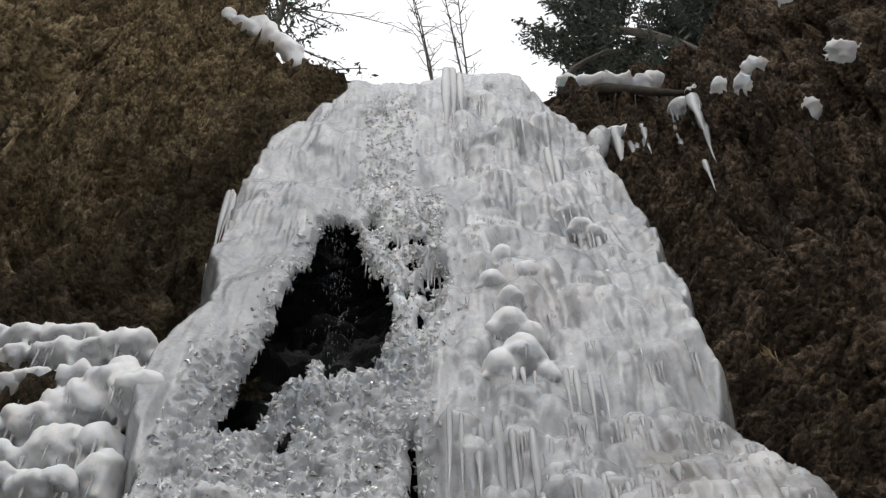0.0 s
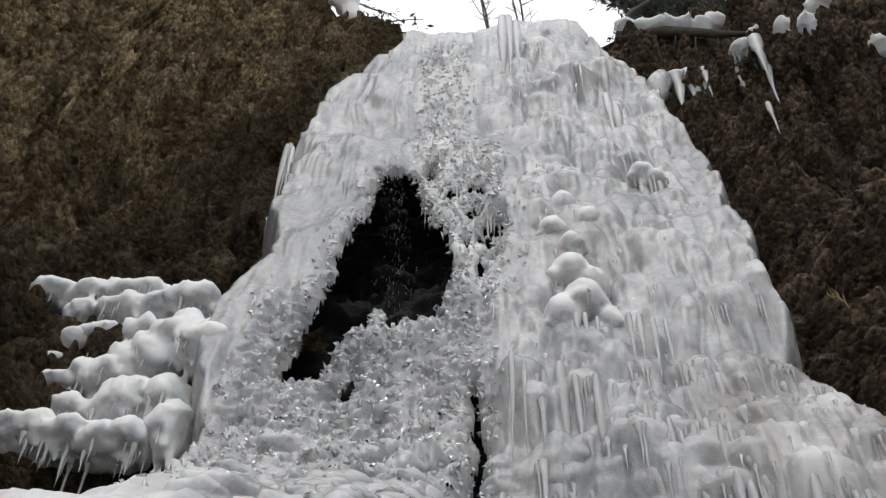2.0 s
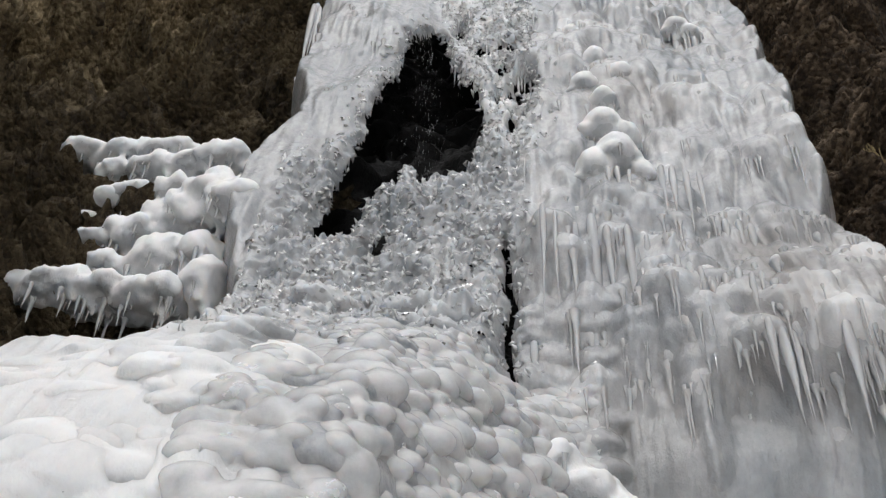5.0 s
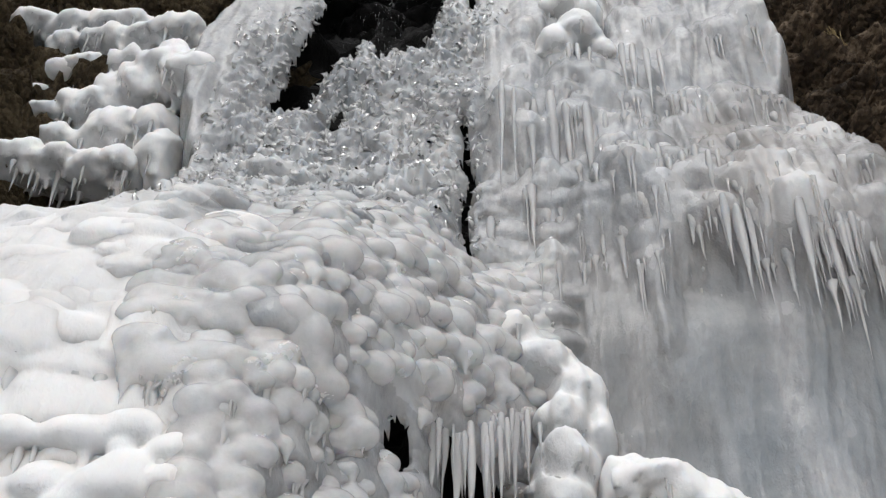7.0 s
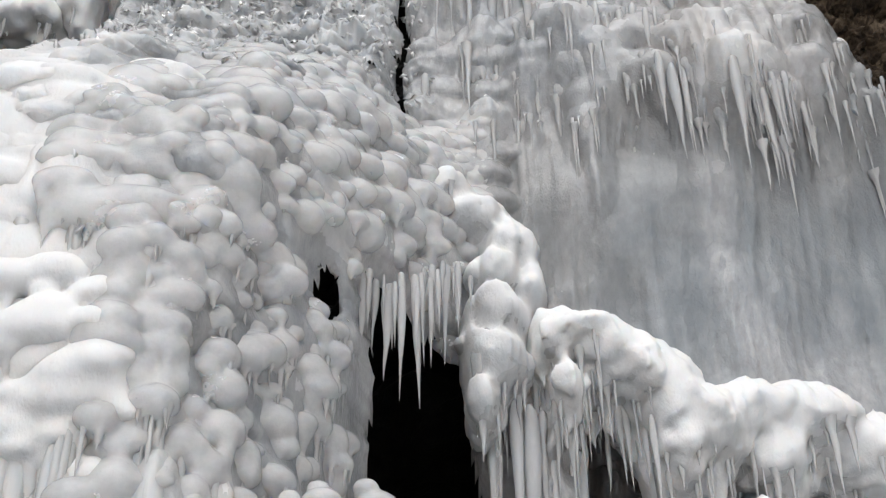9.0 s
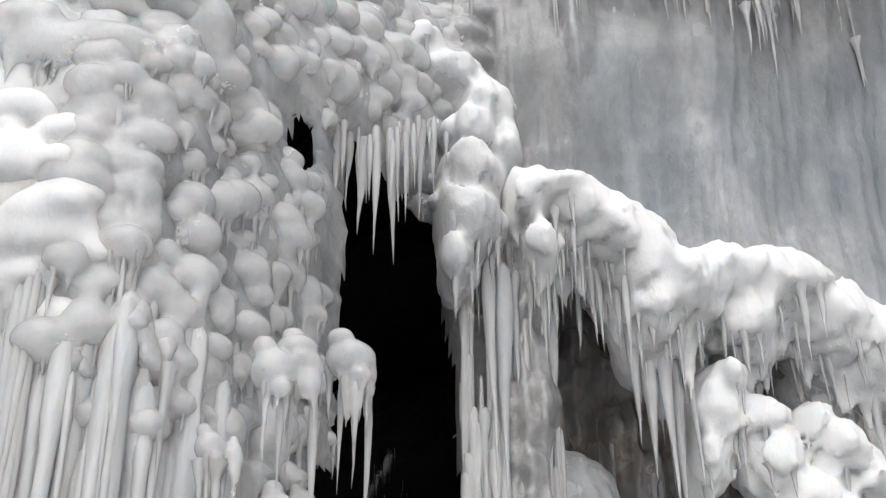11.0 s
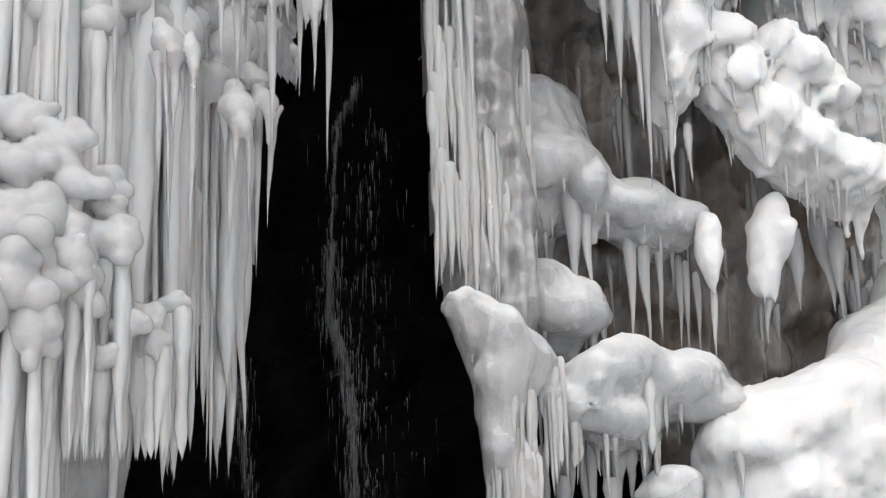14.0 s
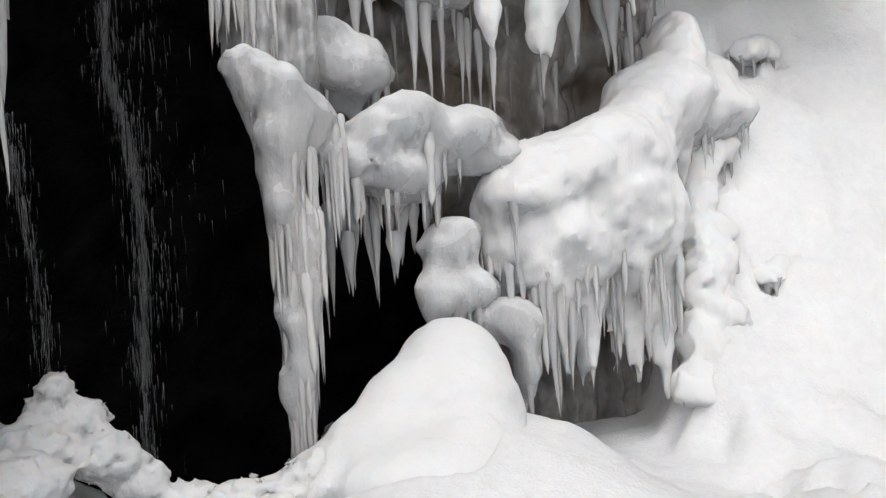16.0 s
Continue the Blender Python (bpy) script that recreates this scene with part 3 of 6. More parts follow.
gx = np.unique(np.concatenate([np.linspace(-400, -16, 14), np.arange(-16, -2, 0.4), np.arange(-2, 7, 0.055), np.arange(7, 16, 0.4), np.linspace(16, 400, 14)]))
gy = np.unique(np.concatenate([np.linspace(-400, -14, 14), np.arange(-14, 5, 0.4), np.arange(5, 11.5, 0.055), np.arange(11.5, 20, 0.5), np.linspace(20, 500, 14)]))
xg, yg = np.meshgrid(gx, gy)
zg = ground_z(xg, yg)
ground = tagged(link_mesh("ground", np.stack([xg, yg, zg], -1), grid_faces(*xg.shape), SNOW), "smooth white snow cover at the foot of the fall", "snow", kind="structure")


# ---- shapes for ice and snow ----
def surface(field, corner, h):
    """A skin of quads round the cells where a field on a grid is below zero (surface nets)."""
    neg = field < 0
    shape = np.array(field.shape) - 1
    corners = [(i, j, k) for i in (0, 1) for j in (0, 1) for k in (0, 1)]

    def at(c):
        return tuple(slice(c[n], c[n] + shape[n]) for n in range(3))

    count = sum(neg[at(c)].astype(np.int8) for c in corners)
    mixed = (count > 0) & (count < 8)
    where, weight = np.zeros((*shape, 3), np.float32), np.zeros(shape, np.float32)
    for a in corners:
        for n in range(3):
            if a[n]:
                continue
            b = tuple(1 if m == n else a[m] for m in range(3))
            fa, fb = field[at(a)], field[at(b)]
            cut = (fa < 0) != (fb < 0)
            k = np.where(cut, fa / np.where(cut, fa - fb, 1), 0)
            for m in range(3):
                where[..., m] += cut * (a[m] + (k if m == n else 0))
            weight += cut
    index = np.full(shape, -1)
    index[mixed] = np.arange(mixed.sum())
    cells = np.argwhere(mixed)
    verts = (cells + where[mixed] / weight[mixed][:, None]) * h + corner
    quads = []
    for n in range(3):
        u, v = [m for m in range(3) if m != n]
        lo = [slice(1, shape[m]) for m in range(3)]
        lo[n] = slice(0, shape[n])
        hi = list(lo)
        hi[n] = slice(1, shape[n] + 1)
        fa, fb = neg[tuple(lo)], neg[tuple(hi)]
        spots = np.argwhere(fa != fb)
        flip = fa[fa != fb]
        spots = spots + [1 if m != n else 0 for m in range(3)]
        four = []
        for du, dv in ((0, 0), (1, 0), (1, 1), (0, 1)):
            p = spots.copy()
            p[:, u] -= du
            p[:, v] -= dv
            four.append(index[p[:, 0], p[:, 1], p[:, 2]])
        q = np.stack(four, -1)
        if n == 1:
            flip = ~flip
        q[~flip] = q[~flip][:, ::-1]
        quads.append(q)
    quads = np.concatenate(quads)
    return verts, quads[(quads >= 0).all(1)]


def largest(verts, quads):
    """The largest connected piece of a mesh."""
    mark = np.arange(len(verts))
    for _ in range(400):
        low = mark.copy()
        np.minimum.at(low, quads.ravel(), np.repeat(mark[quads].min(1), 4))
        low = low[low]
        if (low == mark).all():
            break
        mark = low
    names, counts = np.unique(mark, return_counts=True)
    best = names[counts.argmax()]
    verts, quads, _ = drop_loose(verts, quads[mark[quads[:, 0]] == best])
    return verts, quads


def thickened(balls, back, thick, flat=1.0, wide=1.0):
    """The same balls set back and thickened towards the ice behind them."""
    return [(x, y + back, z, rx * wide, max(ry, thick), rz * flat) for x, y, z, rx, ry, rz in balls]


def lump(name, mat, balls, voxel, drips=2.0, melt=0.05, rough_size=0.02, rough_scale=6.0, seed=0, snow=(0.15, 0.6), parent=None, label="", silt=0.0, stalk=1.2, fringe=0, knobs=0, whole=False, hair=1.0, soft=2, under=1.0, flute=0.0, knob=(0.28, 0.55)):
    """Balls (x, y, z and three radii) melted into one skin, with blunt drips under each; fringe: how many thin icicles hang below."""
    r = np.random.RandomState(seed + 500)
    bare = len(balls)
    balls = list(balls)
    for x, y, z, rx, ry, rz in balls[:bare]:
        for _ in range(int(knobs * (0.5 + rx / 0.25))):
            w = r.normal(0, 1, 3) * (1, 1, 0.8)
            w[1] = -abs(w[1]) if r.rand() < 0.8 else w[1]
            w = w / np.linalg.norm(w) * 0.88
            s = r.uniform(*knob) * min(rx, rz, 0.3)
            balls.append((x + w[0] * rx, y + w[1] * ry, z + w[2] * rz, s * r.uniform(0.9, 1.4), s, s * r.uniform(0.7, 1.1)))
    b = np.array(balls)
    reach = b[:, 3:].max() * (0.6 + stalk) + 0.1
    lo, hi = (b[:, :3] - b[:, 3:]).min(0) - 0.12, (b[:, :3] + b[:, 3:]).max(0) + 0.12
    lo[2] -= reach
    size = np.ceil((hi - lo) / voxel).astype(int) + 2
    total = np.full(size, 1e-12, np.float32)
    axes = [lo[n] + np.arange(size[n]) * voxel for n in range(3)]

    def window(a, z):
        i = [max(int((a[n] - lo[n]) / voxel), 0) for n in range(3)]
        j = [min(int((z[n] - lo[n]) / voxel) + 2, size[n]) for n in range(3)]
        return tuple(slice(p, q) for p, q in zip(i, j))

    pad = melt * 5
    for n, (x, y, z, rx, ry, rz) in enumerate(balls):
        w = window((x - rx - pad, y - ry - pad, z - rz - pad), (x + rx + pad, y + ry + pad, z + rz + pad))
        gx, gy, gz = np.meshgrid(*(axes[n][w[n]] for n in range(3)), indexing="ij")
        low = np.where(gz < z, rz * under, rz)
        k0 = np.sqrt(((gx - x) / rx) ** 2 + ((gy - y) / ry) ** 2 + ((gz - z) / low) ** 2) + 1e-6
        k1 = np.sqrt(((gx - x) / rx**2) ** 2 + ((gy - y) / ry**2) ** 2 + ((gz - z) / low**2) ** 2) + 1e-6
        total[w] += np.exp(-np.clip(k0 * (k0 - 1) / k1, -1, 1) / melt)
        for _ in range((int(drips) + (r.rand() < drips % 1)) if n < bare else int(r.rand() < 0.25 * min(drips, 1))):
            dx, dy = x + r.uniform(-0.55, 0.55) * rx, y + r.uniform(-0.55, 0.2) * ry
            long, thick = (0.6 + r.rand() * stalk) * min(rz, 0.45), r.uniform(0.18, 0.4) * min(rx, 0.3)
            top, tip = z - 0.25 * rz, z - 0.45 * rz - long
            w = window((dx - thick - pad, dy - thick - pad, tip - pad), (dx + thick + pad, dy + thick + pad, top + pad))
            gx, gy, gz = np.meshgrid(*(axes[n][w[n]] for n in range(3)), indexing="ij")
            t = np.clip((top - gz) / (top - tip), 0, 1)
            d = np.sqrt((gx - dx) ** 2 + (gy - dy) ** 2 + (gz - (top - t * (top - tip))) ** 2) - thick * (1 - 0.8 * t)
            total[w] += np.exp(-np.clip(d, -1, 1) / (melt * 0.5))
    field = -melt * np.log(total)
    near = np.abs(field) < 0.12
    p = np.argwhere(near) * voxel + lo
    field[near] -= rough_size * (1.0 * fbm(p[:, 0] * rough_scale * 2, p[:, 1] * rough_scale * 2, p[:, 2] * rough_scale * 1.7, 4, seed) + 1.3 * fbm(p[:, 0] * 2.2, p[:, 1] * 2.2, p[:, 2] * 2.2, 2, seed + 9)).astype(np.float32)
    if flute:
        # runnels down the sides, where water ran and froze
        field[near] -= flute * (np.abs(np.sin(21 * p[:, 0] + 15 * p[:, 1] + 3.5 * fbm(p[:, 0] * 3, p[:, 1] * 3, p[:, 2] * 1.1, 2, seed + 4))) - 0.6).astype(np.float32)
    verts, quads = surface(field, lo, voxel)
    if not whole:
        verts, quads = largest(verts, quads)
    for _ in range(soft):
        near, count = np.zeros_like(verts), np.zeros(len(verts))
        for a, b in ((0, 1), (1, 2), (2, 3), (3, 0)):
            for u, v in ((a, b), (b, a)):
                for n in range(3):
                    near[:, n] += np.bincount(quads[:, u], verts[quads[:, v], n], len(verts))
                count += np.bincount(quads[:, u], minlength=len(verts))
        verts = 0.5 * verts + 0.5 * near / np.maximum(count, 1)[:, None]
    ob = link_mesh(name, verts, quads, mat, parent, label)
    no = np.zeros(len(verts) * 3, np.float32)
    ob.data.vertices.foreach_get("normal", no)
    no = no.reshape(-1, 3)
    co = verts
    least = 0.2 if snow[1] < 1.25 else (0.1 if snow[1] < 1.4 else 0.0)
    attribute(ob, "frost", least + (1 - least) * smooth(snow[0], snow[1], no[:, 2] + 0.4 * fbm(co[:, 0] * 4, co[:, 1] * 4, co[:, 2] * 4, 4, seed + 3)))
    # grey tint on downward faces puts shade under the lumps into the colour
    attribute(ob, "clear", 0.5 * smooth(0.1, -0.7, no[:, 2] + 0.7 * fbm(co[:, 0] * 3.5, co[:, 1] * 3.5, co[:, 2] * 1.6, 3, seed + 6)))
    attribute(ob, "silt", silt * smooth(0.0, 0.7, fbm(co[:, 0] * 1.7, co[:, 1] * 1.7, co[:, 2] * 1.2, 3, seed + 5)))
    if fringe:
        below = np.flatnonzero((no[:, 2] < -0.6) & (no[:, 1] < 0.35))
        if len(below):
            pick = below[r.randint(len(below), size=fringe)]
            rows = []
            for i in pick:
                s = hair * r.uniform(0.06, 0.3) * (1 + (r.rand() < 0.15))
                rows.append((*(co[i] + (0, 0.015, 0.03)), r.rand() * 6.28, *(2 * (r.uniform(0.008, 0.02) + 0.03 * s,)), s))
            many("icicle_fringe", THIN, rows, CLEAR, parent or ob, "fringe of small clear icicles")
    return ob


def icicle_shape(sides, rings, seed, blunt=0.95, round_top=True):
    """A drooping taper of unit length and radius, root at the top, with ripples and a slight bend."""
    r = np.random.RandomState(seed)
    t = np.linspace(0, 1, rings)
    radius = (1 - t) ** blunt * (1 + 0.16 * np.sin(t * 23 + r.rand() * 6) + 0.2 * np.sin(t * 9 + r.rand() * 6)) + 0.04
    if round_top:
        t = np.concatenate([[0, 0.012, 0.035], np.linspace(0.08, 1, rings - 3)])
        radius = np.interp(t, np.linspace(0, 1, rings), radius) * np.sqrt(np.clip(t / 0.05, 0.002, 1))
    else:
        radius *= 1 + 0.45 * np.exp(-t / 0.06)
    bend = r.uniform(-0.5, 0.5, 2)
    a = np.arange(sides) * 2 * np.pi / sides
    ridge = 0.75 + 0.5 * r.rand(sides)
    x = np.cos(a)[None] * ridge[None] * radius[:, None] + bend[0] * t[:, None] ** 2 + 0.12 * np.sin(t * 9 + r.rand() * 6)[:, None]
    y = np.sin(a)[None] * ridge[None] * radius[:, None] + bend[1] * t[:, None] ** 2
    z = np.broadcast_to(-t[:, None], x.shape)
    verts = np.concatenate([np.stack([x, y, z], -1).reshape(-1, 3), [[bend[0], bend[1], -1.02]]])
    i = np.arange(rings * sides).reshape(rings, sides)
    j = np.roll(i, -1, 1)
    quads = np.stack([i[:-1], i[1:], j[1:], j[:-1]], -1).reshape(-1, 4)
    tri = np.stack([i[-1], np.full(sides, rings * sides), j[-1], j[-1]], -1)
    return verts, quads, tri[:, :3]


THIN = [icicle_shape(5, 6, 80 + n, 0.95, False) for n in range(5)]


def shape_mesh(name, verts, quads, tris, mat):
    me = bpy.data.meshes.new(name)
    me.from_pydata(verts.tolist(), [], quads.tolist() + tris.tolist())
    for p in me.polygons:
        p.use_smooth = True
    me.materials.append(mat)
    return me


ICICLES = [shape_mesh("icicle", *icicle_shape(7, 10, n), CLEAR) for n in range(6)]
COLUMNS = [shape_mesh("ice_column", *icicle_shape(8, 14, 40 + n, 0.3 + 0.1 * n), MILK) for n in range(7)]


def hang(x, y, z, long, r, parent, shapes=None, name="icicle"):
    """One icicle as a part of its own, hanging from its root."""
    ob = new(name, (shapes or ICICLES)[rng.randint(len(shapes or ICICLES))])
    ob.matrix_basis = Matrix.LocRotScale((x, y, z), Euler((rng.uniform(-0.02, 0.02), rng.uniform(-0.025, 0.025), rng.rand() * 6.28)), (r, r, long))
    ob.parent = parent
    return ob


def many(name, shapes, rows, mat, parent, label=""):
    """Joined copies of small shapes: rows of x, y, z, turn, and three scales."""
    verts, faces, start = [], [], 0
    for n, (x, y, z, turn, sx, sy, sz) in enumerate(rows):
        v, q, t = shapes[n % len(shapes)]
        c, s = math.cos(turn), math.sin(turn)
        p = v * (1, 1, 1)
        verts.append(np.stack([(p[:, 0] * c - p[:, 1] * s) * sx + x, (p[:, 0] * s + p[:, 1] * c) * sy + y, p[:, 2] * sz + z], -1))
        tri = np.concatenate([q[:, (0, 1, 2)], q[:, (0, 2, 3)], t]) if len(q) else t
        faces.append(tri + start)
        start += len(v)
    ob = link_mesh(name, np.concatenate(verts), np.concatenate(faces), mat, parent, label)
    return tagged(ob, kind="stuff")


def lobes_above(spots, share, long, r):
    """Roots for the fringe under the lips of lobes."""
    rows = []
    for cx, cz, rx, rz, deep in spots:
        if rng.rand() > share:
            continue
        for _ in range(1 + int(rng.rand() * 3.5)):
            x, z = cx + rng.uniform(-0.75, 0.75) * rx, cz - rng.uniform(0.05, 0.35) * rz
            if not on_sheet(x, z) or hole_distance(np.array([x]), np.array([z]))[0] < 0.03:
                continue
            size = rng.uniform(*long) * (0.5 + rx / 0.25)
            rows.append((x, sheet_y(x, z) - 0.01, z, rng.rand() * 6.28, *(2 * (rng.uniform(*r) * (0.7 + size),)), size))
    return rows


SHELF_UPPER = [
    (0.06, 7.50, 6.67, 0.21, 0.26, 0.26),
    (0.31, 7.40, 6.34, 0.21, 0.25, 0.25),
    (0.50, 7.35, 6.05, 0.18, 0.26, 0.29),
    (0.64, 7.35, 5.72, 0.12, 0.22, 0.28),
    (0.40, 7.20, 5.77, 0.16, 0.21, 0.23),
    (0.39, 7.10, 5.39, 0.22, 0.24, 0.22),
    (0.37, 7.05, 5.03, 0.22, 0.26, 0.25),
    (0.27, 7.05, 4.75, 0.11, 0.17, 0.20),
    (0.18, 7.40, 6.39, 0.17, 0.20, 0.20),
    (0.79, 7.90, 7.06, 0.20, 0.30, 0.34),
    (1.10, 7.95, 6.39, 0.20, 0.28, 0.31),
]
SHELF_SNOW = [
    (0.72, 7.20, 5.22, 0.15, 0.20, 0.21),
    (0.98, 7.10, 5.24, 0.22, 0.18, 0.11),
    (1.10, 7.20, 5.15, 0.22, 0.24, 0.21),
    (0.82, 7.10, 4.84, 0.11, 0.17, 0.20),
    (1.30, 7.20, 4.96, 0.18, 0.22, 0.21),
    (1.48, 7.25, 4.81, 0.22, 0.28, 0.29),
    (1.74, 7.30, 4.66, 0.26, 0.28, 0.25),
    (2.07, 7.40, 4.77, 0.34, 0.29, 0.18),
    (2.43, 7.50, 4.74, 0.31, 0.28, 0.20),
    (2.78, 7.60, 4.59, 0.32, 0.31, 0.24),
    (3.11, 7.70, 4.43, 0.32, 0.32, 0.26),
    (3.46, 7.80, 4.23, 0.37, 0.39, 0.35),
    (1.51, 7.30, 4.48, 0.18, 0.25, 0.28),
    (2.17, 7.50, 4.46, 0.19, 0.24, 0.25),
]
RIB_SNOW = [
    (1.99, 7.50, 4.11, 0.08, 0.10, 0.10),
    (1.89, 7.55, 3.93, 0.13, 0.19, 0.22),
    (1.84, 7.60, 3.64, 0.10, 0.18, 0.23),
    (2.18, 7.60, 3.87, 0.15, 0.18, 0.18),
    (2.28, 7.60, 3.62, 0.18, 0.22, 0.22),
    (2.47, 7.60, 3.36, 0.20, 0.22, 0.20),
    (2.70, 7.65, 3.18, 0.21, 0.22, 0.19),
    (2.98, 7.70, 3.04, 0.23, 0.25, 0.23),
    (2.56, 7.70, 3.89, 0.13, 0.16, 0.16),
    (2.71, 7.70, 3.71, 0.17, 0.20, 0.20),
    (2.89, 7.75, 3.52, 0.13, 0.16, 0.15),
    (2.84, 8.10, 4.30, 0.29, 0.33, 0.31),
    (3.18, 8.20, 4.18, 0.38, 0.43, 0.40),
    (3.53, 8.20, 3.80, 0.42, 0.47, 0.44),
]
INNER_LEDGES = [
    (0.92, 7.90, 3.17, 0.26, 0.22, 0.14),
    (1.21, 7.90, 3.18, 0.22, 0.21, 0.16),
    (1.35, 7.90, 2.98, 0.13, 0.18, 0.19),
    (1.69, 8.00, 2.88, 0.25, 0.22, 0.16),
    (1.91, 8.00, 2.79, 0.19, 0.17, 0.12),
    (0.74, 7.80, 2.64, 0.11, 0.13, 0.12),
    (0.88, 7.90, 2.36, 0.21, 0.20, 0.14),
    (1.13, 7.90, 2.21, 0.24, 0.22, 0.17),
    (1.04, 8.20, 3.55, 0.23, 0.28, 0.28),
    (0.62, 7.70, 3.32, 0.14, 0.20, 0.22),
    (1.01, 8.22, 3.60, 0.20, 0.20, 0.20),
    (1.16, 8.17, 3.39, 0.22, 0.22, 0.22),
    (0.89, 8.17, 3.28, 0.24, 0.24, 0.20),
    (1.29, 8.12, 3.11, 0.20, 0.20, 0.20),
    (1.00, 8.12, 2.96, 0.22, 0.22, 0.18),
    (1.69, 8.17, 2.93, 0.20, 0.20, 0.17),
    (1.83, 8.17, 2.78, 0.16, 0.16, 0.14),
    (0.75, 8.07, 2.59, 0.16, 0.16, 0.16),
    (0.98, 8.02, 2.37, 0.20, 0.20, 0.17),
    (1.22, 8.02, 2.26, 0.20, 0.20, 0.16),
]
FROZEN_DROPS = [
    (2.06, 7.80, 2.72, 0.07, 0.10, 0.10),
    (2.05, 7.80, 2.54, 0.08, 0.11, 0.13),
    (2.06, 7.80, 2.44, 0.04, 0.07, 0.09),
    (2.49, 7.80, 2.83, 0.10, 0.12, 0.11),
    (2.46, 7.80, 2.63, 0.14, 0.18, 0.19),
    (2.40, 7.80, 2.43, 0.09, 0.14, 0.17),
]
CORNER_LUMP = [
    (0.48, 7.30, 2.16, 0.12, 0.12, 0.09),
    (0.62, 7.25, 2.00, 0.19, 0.19, 0.16),
    (0.80, 7.30, 1.85, 0.19, 0.19, 0.16),
    (0.69, 7.25, 1.66, 0.15, 0.21, 0.23),
    (0.66, 7.25, 1.40, 0.11, 0.20, 0.26),
    (0.97, 7.40, 1.69, 0.07, 0.13, 0.17),
    (0.76, 7.25, 1.24, 0.12, 0.17, 0.19),
    (0.73, 7.25, 0.98, 0.10, 0.17, 0.20),
    (0.71, 7.25, 0.73, 0.09, 0.15, 0.19),
    (0.70, 7.25, 0.48, 0.07, 0.15, 0.19),
    (0.69, 7.25, 0.24, 0.06, 0.13, 0.18),
    (0.69, 7.25, 0.01, 0.05, 0.11, 0.15),
]
ROW_LUMP = [
    (1.25, 7.70, 1.71, 0.16, 0.18, 0.17),
    (1.46, 7.70, 1.81, 0.24, 0.22, 0.16),
    (1.79, 7.75, 1.73, 0.28, 0.26, 0.18),
    (2.09, 7.80, 1.60, 0.18, 0.17, 0.13),
    (1.41, 7.70, 1.53, 0.24, 0.21, 0.14),
    (1.10, 7.70, 1.58, 0.07, 0.09, 0.10),
]
BIG_MOUND = [
    (2.47, 7.70, 1.51, 0.40, 0.33, 0.20),
    (2.89, 7.80, 1.57, 0.37, 0.35, 0.26),
    (3.18, 8.05, 1.82, 0.26, 0.36, 0.24),
    (3.42, 8.20, 2.02, 0.27, 0.36, 0.26),
    (3.58, 8.35, 2.26, 0.17, 0.28, 0.22),
    (3.64, 8.45, 2.46, 0.09, 0.18, 0.17),
    (3.75, 8.50, 1.95, 0.36, 0.30, 0.30),
    (2.17, 7.60, 1.36, 0.25, 0.20, 0.13),
    (2.48, 7.70, 1.00, 0.29, 0.32, 0.29),
    (2.10, 7.80, 1.06, 0.20, 0.24, 0.24),
    (2.98, 7.80, 1.12, 0.22, 0.29, 0.30),
    (3.14, 7.80, 1.00, 0.07, 0.16, 0.23),
    (2.28, 7.70, 0.87, 0.13, 0.19, 0.21),
    (2.89, 7.80, 0.87, 0.11, 0.20, 0.26),
    (2.64, 7.80, 1.25, 0.44, 0.45, 0.39),
    (2.28, 7.75, 1.16, 0.27, 0.30, 0.27),
    (2.97, 7.85, 1.23, 0.28, 0.40, 0.45),
]
SMALL_LUMPS = [
    (1.73, 7.80, 1.05, 0.16, 0.20, 0.20),
    (1.78, 7.70, 0.78, 0.21, 0.19, 0.13),
    (2.09, 7.60, 0.56, 0.12, 0.14, 0.14),
    (1.60, 7.75, 0.80, 0.09, 0.14, 0.16),
    (1.93, 7.70, 0.61, 0.14, 0.14, 0.11),
    (2.12, 7.65, 0.32, 0.06, 0.15, 0.21),
]
FOOT_MOUND = [
    (1.58, 7.30, 0.36, 0.31, 0.33, 0.29),
    (1.57, 7.10, 0.14, 0.34, 0.38, 0.36),
    (1.30, 7.10, 0.19, 0.28, 0.28, 0.24),
    (1.06, 7.00, 0.03, 0.26, 0.26, 0.19),
    (0.82, 6.92, -0.10, 0.26, 0.23, 0.14),
    (0.50, 6.88, -0.18, 0.26, 0.20, 0.09),
    (1.29, 6.70, -0.14, 0.49, 0.40, 0.25),
    (1.70, 7.00, 0.00, 0.20, 0.30, 0.25),
]
FOOT_CRUST = [
    (-0.59, 7.00, 0.42, 0.09, 0.12, 0.14),
    (-0.66, 6.98, 0.32, 0.10, 0.12, 0.10),
    (-0.47, 7.00, 0.28, 0.15, 0.16, 0.13),
    (-0.71, 6.90, 0.19, 0.27, 0.22, 0.13),
    (-0.36, 6.90, 0.10, 0.18, 0.19, 0.16),
    (-0.20, 6.90, -0.05, 0.14, 0.14, 0.11),
    (-0.80, 6.70, 0.05, 0.30, 0.27, 0.17),
    (0.06, 6.90, -0.14, 0.19, 0.14, 0.06),
    (-0.95, 6.95, 0.20, 0.12, 0.12, 0.12),
]
